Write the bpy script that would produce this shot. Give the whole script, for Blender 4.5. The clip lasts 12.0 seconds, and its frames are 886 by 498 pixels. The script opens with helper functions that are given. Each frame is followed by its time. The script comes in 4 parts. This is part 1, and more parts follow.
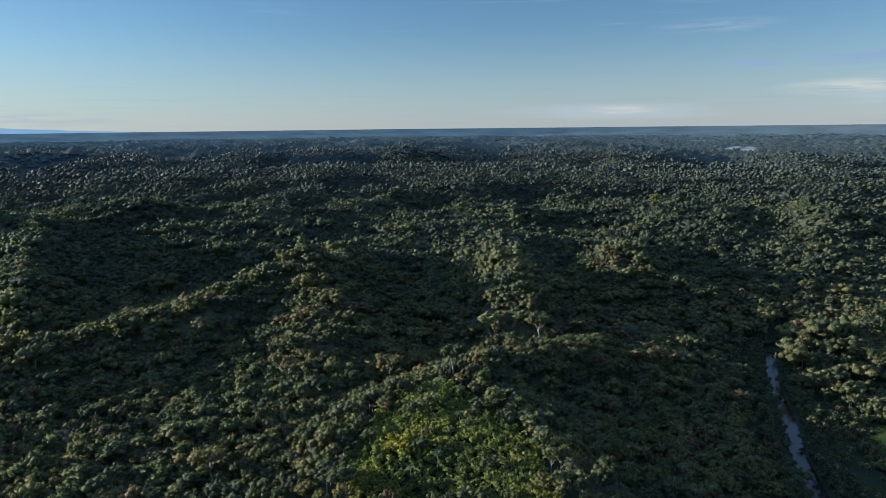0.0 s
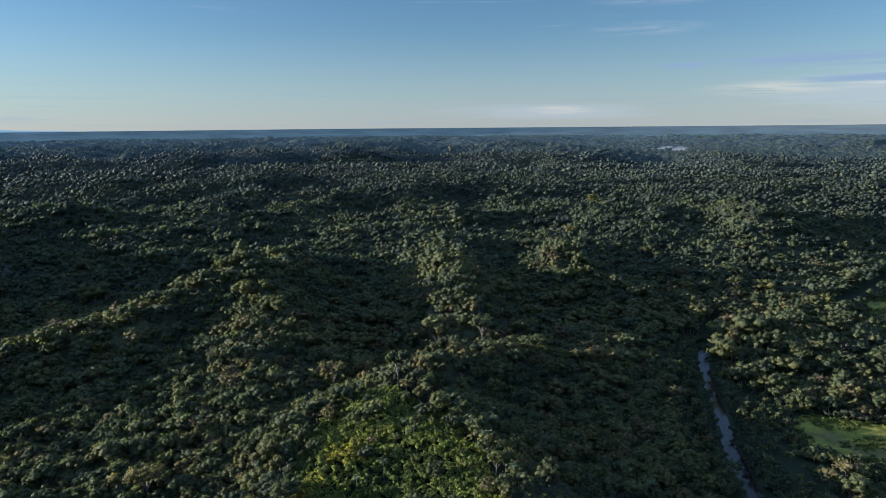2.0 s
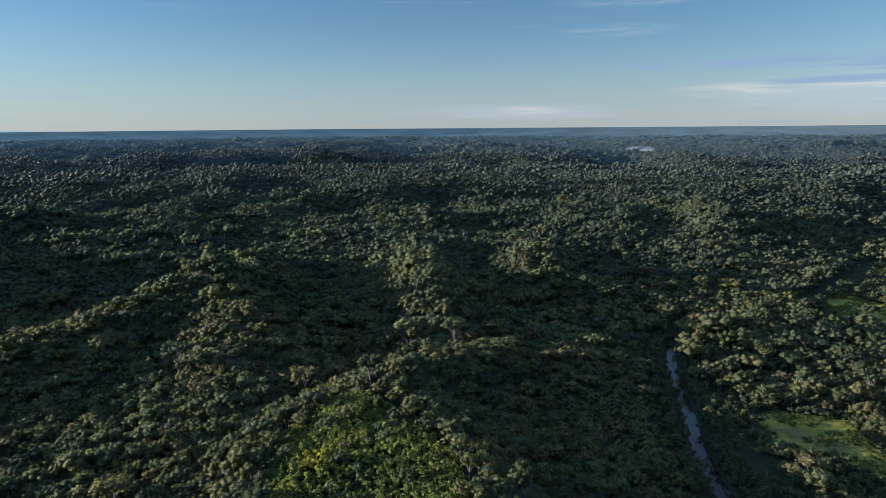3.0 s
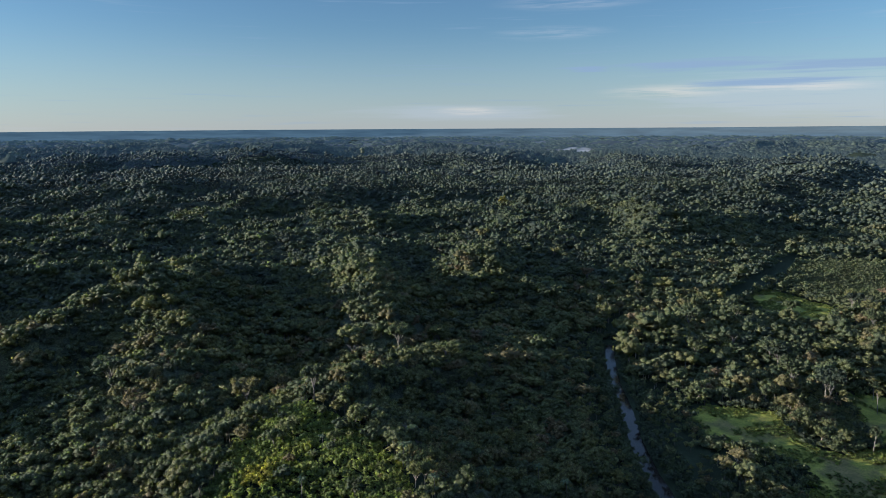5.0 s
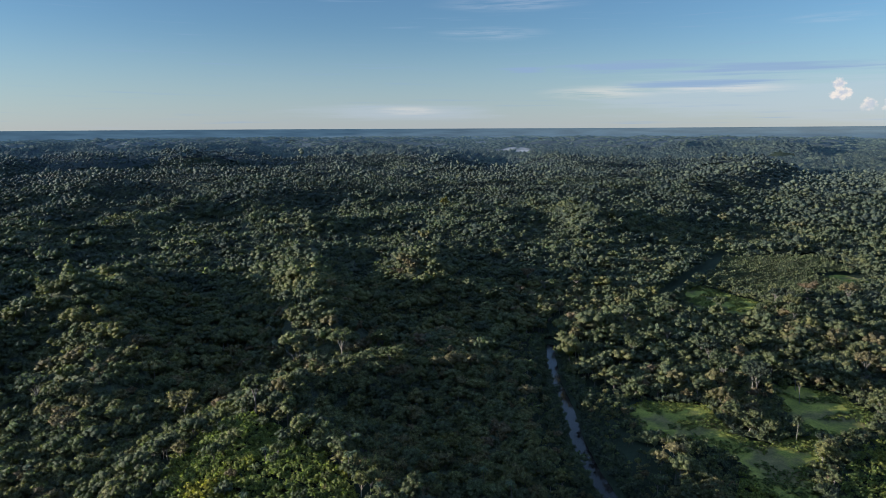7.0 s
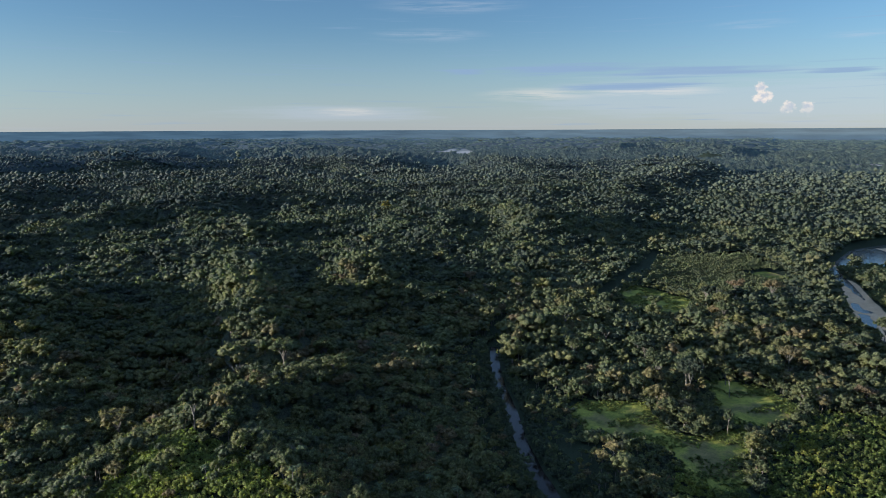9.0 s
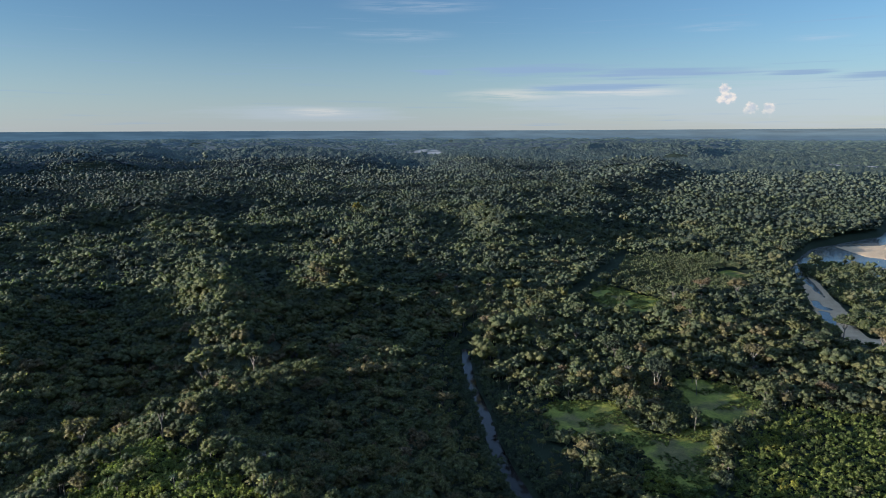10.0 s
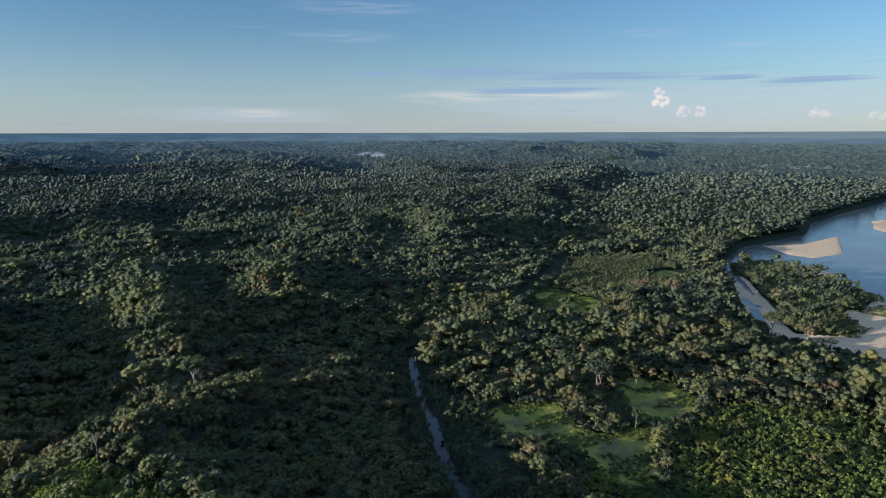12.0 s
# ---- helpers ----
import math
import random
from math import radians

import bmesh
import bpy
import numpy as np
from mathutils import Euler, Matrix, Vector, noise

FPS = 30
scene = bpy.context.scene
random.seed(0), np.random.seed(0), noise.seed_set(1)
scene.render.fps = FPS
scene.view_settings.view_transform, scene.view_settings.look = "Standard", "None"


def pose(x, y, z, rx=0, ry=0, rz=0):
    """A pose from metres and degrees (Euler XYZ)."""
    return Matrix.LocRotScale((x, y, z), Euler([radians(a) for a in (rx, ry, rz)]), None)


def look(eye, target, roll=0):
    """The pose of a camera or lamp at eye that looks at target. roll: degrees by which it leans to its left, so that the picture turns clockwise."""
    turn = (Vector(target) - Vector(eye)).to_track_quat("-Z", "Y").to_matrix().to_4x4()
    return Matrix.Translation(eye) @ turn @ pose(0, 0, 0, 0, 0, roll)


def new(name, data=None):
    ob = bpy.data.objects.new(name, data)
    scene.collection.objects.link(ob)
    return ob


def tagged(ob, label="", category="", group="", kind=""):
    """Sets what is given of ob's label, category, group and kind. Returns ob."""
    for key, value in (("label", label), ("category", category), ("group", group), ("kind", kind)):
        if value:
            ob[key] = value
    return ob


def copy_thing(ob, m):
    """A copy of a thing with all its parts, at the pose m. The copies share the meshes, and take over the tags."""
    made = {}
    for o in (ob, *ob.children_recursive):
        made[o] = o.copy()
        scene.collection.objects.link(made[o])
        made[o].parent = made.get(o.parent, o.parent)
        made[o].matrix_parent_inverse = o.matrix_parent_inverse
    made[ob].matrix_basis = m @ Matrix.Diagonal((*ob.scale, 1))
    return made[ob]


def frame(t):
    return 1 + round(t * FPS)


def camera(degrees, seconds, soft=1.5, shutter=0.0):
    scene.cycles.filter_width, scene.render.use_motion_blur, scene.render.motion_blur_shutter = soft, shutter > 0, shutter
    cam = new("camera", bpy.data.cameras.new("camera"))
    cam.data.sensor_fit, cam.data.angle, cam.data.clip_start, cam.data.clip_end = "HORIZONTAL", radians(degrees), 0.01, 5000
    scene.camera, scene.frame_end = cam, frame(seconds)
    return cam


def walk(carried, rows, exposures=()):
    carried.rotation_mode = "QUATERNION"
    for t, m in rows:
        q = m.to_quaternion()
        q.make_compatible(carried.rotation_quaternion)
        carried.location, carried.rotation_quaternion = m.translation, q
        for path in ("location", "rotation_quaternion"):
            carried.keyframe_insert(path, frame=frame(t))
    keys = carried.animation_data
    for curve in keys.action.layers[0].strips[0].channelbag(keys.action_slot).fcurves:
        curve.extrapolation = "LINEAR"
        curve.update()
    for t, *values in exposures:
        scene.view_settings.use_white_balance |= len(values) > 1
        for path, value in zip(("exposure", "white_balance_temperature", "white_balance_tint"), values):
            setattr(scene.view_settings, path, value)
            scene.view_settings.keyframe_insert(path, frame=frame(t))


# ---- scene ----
# ---- camera: a slow climb while the view pans to the right ----
EYE_Z = 152.0   # above the river's level, at the start
TURN = (
    (0.0, 0.000, -10.635, 0.544), (0.5, -1.302, -10.674, 0.524), (1.0, -2.608, -10.705, 0.500),
    (1.5, -3.909, -10.723, 0.470), (2.0, -5.208, -10.723, 0.441), (2.5, -6.508, -10.714, 0.414),
    (3.0, -7.814, -10.713, 0.393), (5.0, -13.038, -10.707, 0.328), (5.5, -14.350, -10.707, 0.309),
    (6.0, -15.663, -10.720, 0.287), (6.5, -16.985, -10.751, 0.264), (7.0, -18.302, -10.760, 0.245),
    (9.0, -23.549, -10.669, 0.197), (9.5, -24.861, -10.659, 0.183), (10.0, -26.174, -10.645, 0.158),
    (10.5, -27.473, -10.617, 0.126), (11.0, -28.750, -10.576, 0.091), (11.5, -29.981, -10.531, 0.064),
    (12.0, -31.182, -10.488, 0.046))


def eye_at(t):
    return (0.0086 * t, 0.0, EYE_Z + 1.52 * t + 0.00344 * t * (12 - t))


cam = camera(69.65, 12.0, soft=0.7)
walk(cam, [(t, pose(*eye_at(t), 90 + pitch, roll, yaw)) for t, yaw, pitch, roll in TURN],
     exposures=((0.0, 1.05, 5100, 10), (12.0, 1.05, 5100, 10)))

# ---- sun, sky, exposure ----
SUN_AZ, SUN_EL = -80.0, 8.7    # degrees clockwise from +y; above the horizon
scene.view_settings.exposure = 1.05
world = bpy.data.worlds.new("sky")
scene.world = world
world.use_nodes = True


def node(tree, kind, **values):
    n = tree.nodes.new(kind)
    for key, value in values.items():
        n.inputs[key].default_value = value
    return n


def attribute(tree, name):
    n = tree.nodes.new("ShaderNodeAttribute")
    n.attribute_name = name
    return n.outputs["Fac"]


def ramp(tree, fac, stops):
    n = tree.nodes.new("ShaderNodeValToRGB")
    els = n.color_ramp.elements
    while len(els) < len(stops):
        els.new(0.5)
    for e, (p, c) in zip(els, stops):
        e.position, e.color = p, (*c, 1)
    tree.links.new(fac, n.inputs[0])
    return n.outputs[0]


def math_node(tree, op, a, b=None, c=None, clamp=False):
    n = tree.nodes.new("ShaderNodeMath")
    n.operation, n.use_clamp = op, clamp
    for i, v in enumerate((a, b, c)):
        if v is None:
            continue
        if isinstance(v, (int, float)):
            n.inputs[i].default_value = v
        else:
            tree.links.new(v, n.inputs[i])
    return n.outputs[0]


def mix_colour(tree, fac, a, b, blend="MIX"):
    n = tree.nodes.new("ShaderNodeMix")
    n.data_type, n.blend_type = "RGBA", blend
    for socket, v in ((n.inputs[0], fac), (n.inputs[6], a), (n.inputs[7], b)):
        if isinstance(v, (int, float)):
            socket.default_value = v
        elif isinstance(v, tuple):
            socket.default_value = (*v, 1)
        else:
            tree.links.new(v, socket)
    return n.outputs[2]


def step_node(tree, v, lo, hi):
    n = tree.nodes.new("ShaderNodeMapRange")
    n.interpolation_type = "SMOOTHSTEP"
    n.inputs[1].default_value, n.inputs[2].default_value = lo, hi
    tree.links.new(v, n.inputs[0])
    return n.outputs[0]


def position(nt):
    return nt.nodes.new("ShaderNodeNewGeometry").outputs["Position"]


def noise_tex(nt, scale, detail=4, rough=0.55, where=None):
    n = node(nt, "ShaderNodeTexNoise", Scale=scale, Detail=detail, Roughness=rough)
    nt.links.new(where or position(nt), n.inputs["Vector"])
    return n.outputs[0]


def build_sky():
    """Clear evening sky with thin high streaks and low clouds far off."""
    nt = world.node_tree
    nt.nodes.clear()
    sky = nt.nodes.new("ShaderNodeTexSky")
    sky.sky_type, sky.sun_disc = "NISHITA", False
    sky.sun_elevation, sky.sun_rotation = radians(SUN_EL), radians(SUN_AZ)
    sky.altitude, sky.air_density, sky.dust_density, sky.ozone_density = 300, 1.0, 0.1, 2.0
    co = nt.nodes.new("ShaderNodeTexCoord")
    sep = nt.nodes.new("ShaderNodeSeparateXYZ")
    nt.links.new(co.outputs["Generated"], sep.inputs[0])
    az = math_node(nt, "MULTIPLY", math_node(nt, "ARCTAN2", sep.outputs[0], sep.outputs[1]), 180 / math.pi)
    el = math_node(nt, "MULTIPLY", math_node(nt, "ARCSINE", sep.outputs[2]), 180 / math.pi)
    comb = nt.nodes.new("ShaderNodeCombineXYZ")
    nt.links.new(az, comb.inputs[0])
    nt.links.new(el, comb.inputs[1])

    def noise_at(sx, sy, scale, detail, rough=0.55, off=0.0, shift=(0, 0)):
        m = nt.nodes.new("ShaderNodeMapping")
        m.inputs["Scale"].default_value = (sx, sy, 1)
        m.inputs["Location"].default_value = (off + sx * shift[0], off * 0.7 + sy * shift[1], off * 0.3)
        nt.links.new(comb.outputs[0], m.inputs[0])
        n = node(nt, "ShaderNodeTexNoise", Scale=scale, Detail=detail, Roughness=rough)
        nt.links.new(m.outputs[0], n.inputs["Vector"])
        return n.outputs[0]

    def patch(a0, e0, wa, we):
        """1 in the middle of an ellipse of the sky, 0 outside it."""
        da = math_node(nt, "DIVIDE", math_node(nt, "SUBTRACT", az, a0), wa)
        de = math_node(nt, "DIVIDE", math_node(nt, "SUBTRACT", el, e0), we)
        d = math_node(nt, "SQRT", math_node(nt, "ADD", math_node(nt, "MULTIPLY", da, da), math_node(nt, "MULTIPLY", de, de)))
        return step_node(nt, d, 1.0, 0.0)

    def add(a, b):
        return math_node(nt, "MAXIMUM", a, b)

    colour = sky.outputs[0]
    streaks = noise_at(0.05, 0.9, 1.6, 6, 0.55, 3.1)
    fine = noise_at(0.10, 1.6, 2.2, 5, 0.6, 9.4)
    haze = math_node(nt, "MULTIPLY", step_node(nt, el, 9.0, -0.5), 0.54)
    colour = mix_colour(nt, haze, colour, HAZE)
    # pale veil low over the far land, then grey-blue bars, then bright heaps
    veil = math_node(nt, "ADD", add(patch(52, 2.2, 34, 3.2), patch(14, 1.4, 16, 1.2)), math_node(nt, "MULTIPLY", math_node(nt, "SUBTRACT", streaks, 0.5), 1.6))
    colour = mix_colour(nt, math_node(nt, "MULTIPLY", step_node(nt, veil, 0.2, 0.75), 0.36), colour, PALE_CLOUD)
    bright = math_node(nt, "MULTIPLY", add(patch(32, 2.9, 6.5, 0.8), add(patch(41, 3.0, 8, 0.5), patch(15.5, 1.5, 4, 0.5))), step_node(nt, fine, 0.32, 0.62))
    colour = mix_colour(nt, math_node(nt, "MULTIPLY", bright, 0.40), colour, LIT_CLOUD)
    bars = add(patch(34, 4.95, 11, 0.75), add(patch(45, 4.55, 11, 0.8), add(patch(25.6, 4.85, 3.4, 0.42), add(patch(39, 3.45, 10, 0.6), add(patch(60.5, 3.85, 6, 0.55), patch(55, 4.2, 4, 0.35))))))
    bars = math_node(nt, "ADD", bars, math_node(nt, "MULTIPLY", math_node(nt, "SUBTRACT", noise_at(0.07, 2.3, 1.9, 6, 0.55, 7.7), 0.50), 2.0))
    colour = mix_colour(nt, math_node(nt, "MULTIPLY", step_node(nt, bars, 0.14, 0.9), 0.85), colour, GREY_CLOUD)
    wisps = add(patch(22.3, 7.85, 6.5, 0.75), add(patch(24, 10.2, 8, 0.8), add(patch(48.4, 7.9, 4, 0.45), patch(55.7, 6.7, 3, 0.4))))
    wisps = math_node(nt, "MULTIPLY", wisps, step_node(nt, fine, 0.35, 0.7))
    colour = mix_colour(nt, math_node(nt, "MULTIPLY", wisps, 0.45), colour, PALE_CLOUD)
    puff, lee = noise_at(1.3, 1.4, 1.5, 6, 0.58, 5.2), noise_at(1.3, 1.4, 1.5, 4, 0.55, 5.2, (-0.2, 0.26))
    heaps = add(patch(49.4, 3.1, 0.85, 0.85), add(patch(49.6, 2.4, 1.25, 0.9), add(patch(51.5, 1.55, 1.0, 0.85), add(patch(52.8, 1.5, 0.9, 0.9), add(patch(61.3, 1.35, 1.4, 0.6), patch(65.0, 1.1, 1.3, 0.6))))))
    heaps = math_node(nt, "ADD", heaps, math_node(nt, "MULTIPLY", math_node(nt, "SUBTRACT", puff, 0.5), 1.7))
    heaps = math_node(nt, "MULTIPLY", step_node(nt, heaps, 0.30, 0.72), step_node(nt, add(patch(51.0, 2.2, 4.0, 2.6), patch(63.3, 1.3, 5, 1.2)), 0.02, 0.35))
    heaps = math_node(nt, "MULTIPLY", heaps, math_node(nt, "MULTIPLY_ADD", step_node(nt, el, 0.6, 2.2), 0.6, 0.2))
    side = math_node(nt, "MULTIPLY_ADD", math_node(nt, "SUBTRACT", puff, lee), 3.2, 0.5, clamp=True)
    colour = mix_colour(nt, heaps, colour, mix_colour(nt, side, SHADED_CLOUD, LIT_CLOUD))
    # thin broken cloud added above the view, denser towards the sun, to fill the shade
    high = math_node(nt, "MULTIPLY", step_node(nt, el, 13.0, 30.0), step_node(nt, noise_tex(nt, 2.3, 6, 0.6, co.outputs["Generated"]), 0.33, 0.62))
    west = math_node(nt, "ADD", math_node(nt, "MULTIPLY", sep.outputs[0], math.sin(radians(SUN_AZ))), math_node(nt, "MULTIPLY", sep.outputs[1], math.cos(radians(SUN_AZ))))
    high = math_node(nt, "MULTIPLY", high, math_node(nt, "MULTIPLY_ADD", step_node(nt, west, -0.3, 0.7), 0.30, 0.56))
    colour = mix_colour(nt, high, colour, FILL_CLOUD)
    low = math_node(nt, "MULTIPLY", patch(-34, 1.0, 14, 0.9), step_node(nt, fine, 0.4, 0.6))
    colour = mix_colour(nt, math_node(nt, "MULTIPLY", low, 0.35), colour, GREY_CLOUD)
    bg = node(nt, "ShaderNodeBackground", Strength=SKY_STRENGTH)
    nt.links.new(colour, bg.inputs[0])
    out = nt.nodes.new("ShaderNodeOutputWorld")
    nt.links.new(bg.outputs[0], out.inputs[0])


SKY_STRENGTH = 0.057
FILL_CLOUD = (6.4, 8.4, 11.4)
HAZE = (4.0, 4.2, 4.25)
PALE_CLOUD, GREY_CLOUD, LIT_CLOUD, SHADED_CLOUD = (5.3, 5.1, 4.8), (2.9, 3.5, 4.05), (9.4, 7.2, 5.0), (5.6, 5.0, 4.5)
build_sky()
sun = new("sun", bpy.data.lights.new("sun", "SUN"))
sun.data.energy, sun.data.angle, sun.data.color = 7.4, radians(0.6), (1.0, 0.82, 0.57)
sun_way = Vector((math.sin(radians(SUN_AZ)) * math.cos(radians(SUN_EL)), math.cos(radians(SUN_AZ)) * math.cos(radians(SUN_EL)), math.sin(radians(SUN_EL))))
sun.matrix_world = look(sun_way * 900, (0, 0, 0))

# ---- materials ----


def material(name):
    m = bpy.data.materials.new(name)
    m.use_nodes = True
    nt = m.node_tree
    return m, nt, nt.nodes["Principled BSDF"]


def bump(nt, bsdf, height, strength, dist):
    b = node(nt, "ShaderNodeBump", Strength=strength, Distance=dist)
    nt.links.new(height, b.inputs["Height"])
    nt.links.new(b.outputs[0], bsdf.inputs["Normal"])


LEAVES = ((0.0, (0.050, 0.064, 0.042)), (0.22, (0.084, 0.102, 0.056)), (0.45, (0.118, 0.134, 0.062)), (0.64, (0.150, 0.158, 0.064)),
          (0.80, (0.176, 0.172, 0.066)), (0.90, (0.196, 0.164, 0.076)), (0.965, (0.184, 0.134, 0.080)), (1.0, (0.205, 0.225, 0.052)))


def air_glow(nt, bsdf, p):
    """Paints haze as blue emission that grows with distance beyond 1.7 km."""
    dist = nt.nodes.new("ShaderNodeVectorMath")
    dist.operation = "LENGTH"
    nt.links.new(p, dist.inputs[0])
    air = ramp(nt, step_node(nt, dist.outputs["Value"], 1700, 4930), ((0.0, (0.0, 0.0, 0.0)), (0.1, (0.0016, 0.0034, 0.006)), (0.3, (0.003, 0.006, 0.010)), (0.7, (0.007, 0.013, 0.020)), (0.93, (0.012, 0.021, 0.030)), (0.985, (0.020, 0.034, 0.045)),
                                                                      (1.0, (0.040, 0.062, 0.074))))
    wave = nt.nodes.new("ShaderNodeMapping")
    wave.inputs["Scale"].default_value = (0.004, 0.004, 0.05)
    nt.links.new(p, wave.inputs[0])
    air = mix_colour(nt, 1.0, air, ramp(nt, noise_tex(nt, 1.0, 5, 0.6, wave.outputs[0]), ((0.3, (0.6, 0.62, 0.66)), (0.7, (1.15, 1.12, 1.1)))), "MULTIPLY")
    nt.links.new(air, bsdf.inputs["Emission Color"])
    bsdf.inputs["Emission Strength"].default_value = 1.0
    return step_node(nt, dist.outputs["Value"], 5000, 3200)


def leaf_material(name, own_tone, stops=LEAVES, thin=0.5, gloss=0.4, spread=0.22, relief=1.0, airy=False):
    """Foliage: a tone for each tree, a shade for each tuft, and a slow drift over the land."""
    m, nt, bsdf = material(name)
    if own_tone:
        tone = nt.nodes.new("ShaderNodeObjectInfo").outputs["Random"]
    else:
        tone = attribute(nt, "tone")
    colour = ramp(nt, tone, stops)
    tuft = nt.nodes.new("ShaderNodeNewGeometry").outputs["Random Per Island"]
    shade = math_node(nt, "MULTIPLY_ADD", tuft, spread, 1.0 - spread / 2)
    drift = math_node(nt, "MULTIPLY_ADD", noise_tex(nt, 0.018, 3), 0.9, 0.55)
    leafy = math_node(nt, "MULTIPLY_ADD", step_node(nt, noise_tex(nt, 1.9, 3, 0.75), 0.34, 0.68), 1.0, 0.5)
    sprigs = math_node(nt, "MULTIPLY_ADD", step_node(nt, noise_tex(nt, 1.05, 2, 0.6), 0.36, 0.64), 0.7, 0.65)
    drift = math_node(nt, "MULTIPLY", math_node(nt, "MULTIPLY", drift, leafy), sprigs)
    bright = nt.nodes.new("ShaderNodeVectorMath")
    bright.operation = "SCALE"
    nt.links.new(colour, bright.inputs[0])
    nt.links.new(math_node(nt, "MULTIPLY", shade, drift), bright.inputs["Scale"])
    nt.links.new(bright.outputs[0], bsdf.inputs["Base Color"])
    bsdf.inputs["Roughness"].default_value = 0.75
    bsdf.inputs["Specular IOR Level"].default_value = gloss
    sprays = math_node(nt, "ADD", noise_tex(nt, 1.3, 4, 0.7), math_node(nt, "MULTIPLY", noise_tex(nt, 0.5, 3, 0.65), 1.8))
    bump(nt, bsdf, sprays, relief, 1.5)
    see = nt.nodes.new("ShaderNodeBsdfTranslucent")
    nt.links.new(mix_colour(nt, 1.0, bright.outputs[0], (1.0, 1.15, 0.55), "MULTIPLY"), see.inputs[0])
    # emission stands in for the haze over far trees
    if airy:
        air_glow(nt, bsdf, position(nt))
    mixer = nt.nodes.new("ShaderNodeMixShader")
    mixer.inputs[0].default_value = thin
    nt.links.new(bsdf.outputs[0], mixer.inputs[1])
    nt.links.new(see.outputs[0], mixer.inputs[2])
    nt.links.new(mixer.outputs[0], nt.nodes["Material Output"].inputs[0])
    return m


def bark_material(name, a, b):
    m, nt, bsdf = material(name)
    nt.links.new(ramp(nt, noise_tex(nt, 2.2, 5), ((0.3, a), (0.7, b))), bsdf.inputs["Base Color"])
    bsdf.inputs["Roughness"].default_value = 0.85
    bump(nt, bsdf, noise_tex(nt, 9.0, 4), 0.4, 0.05)
    return m


LEAF = leaf_material("foliage", False)
# bluer leaf colours for distant trees: haze put into the base colour
HAZED_LEAVES = tuple((p, (r * 0.80, g * 0.86, b * 1.12)) for p, (r, g, b) in LEAVES)
LEAF_HAZED = leaf_material("far foliage tinted blue for haze", False, HAZED_LEAVES, 0.5, 0.5, 0.3, 1.0)
LEAF_FAR = leaf_material("far foliage with painted haze", False, tuple((p, (r * 0.8, g * 0.8, b * 0.85)) for p, (r, g, b) in HAZED_LEAVES), 0.4, 0.5, 0.3, 0.5, True)
LEAF_MIDDLE = leaf_material("middle foliage tinted for haze", False, tuple((p, (r * 0.9, g * 0.93, b * 1.08)) for p, (r, g, b) in LEAVES), 0.5, 0.45, 0.25, 1.0)
LEAF_OWN = leaf_material("foliage of single trees", True)
GOLD = ((0.0, (0.16, 0.15, 0.028)), (1.0, (0.25, 0.20, 0.035)))
LEAF_GOLD = leaf_material("yellow blossom", True, GOLD)
LEAF_VINE = leaf_material("vines and scrub", False, ((0.0, (0.070, 0.100, 0.026)), (0.5, (0.145, 0.175, 0.038)), (0.8, (0.21, 0.225, 0.042)), (1.0, (0.32, 0.28, 0.035))))
LEAF_PALM = leaf_material("palm fronds", True, ((0.0, (0.05, 0.075, 0.025)), (1.0, (0.11, 0.13, 0.06))), 0.15, 0.3)
BARK = bark_material("bark", (0.10, 0.085, 0.065), (0.24, 0.21, 0.17))
BARK_PALE = bark_material("pale bark", (0.075, 0.066, 0.055), (0.15, 0.135, 0.11))


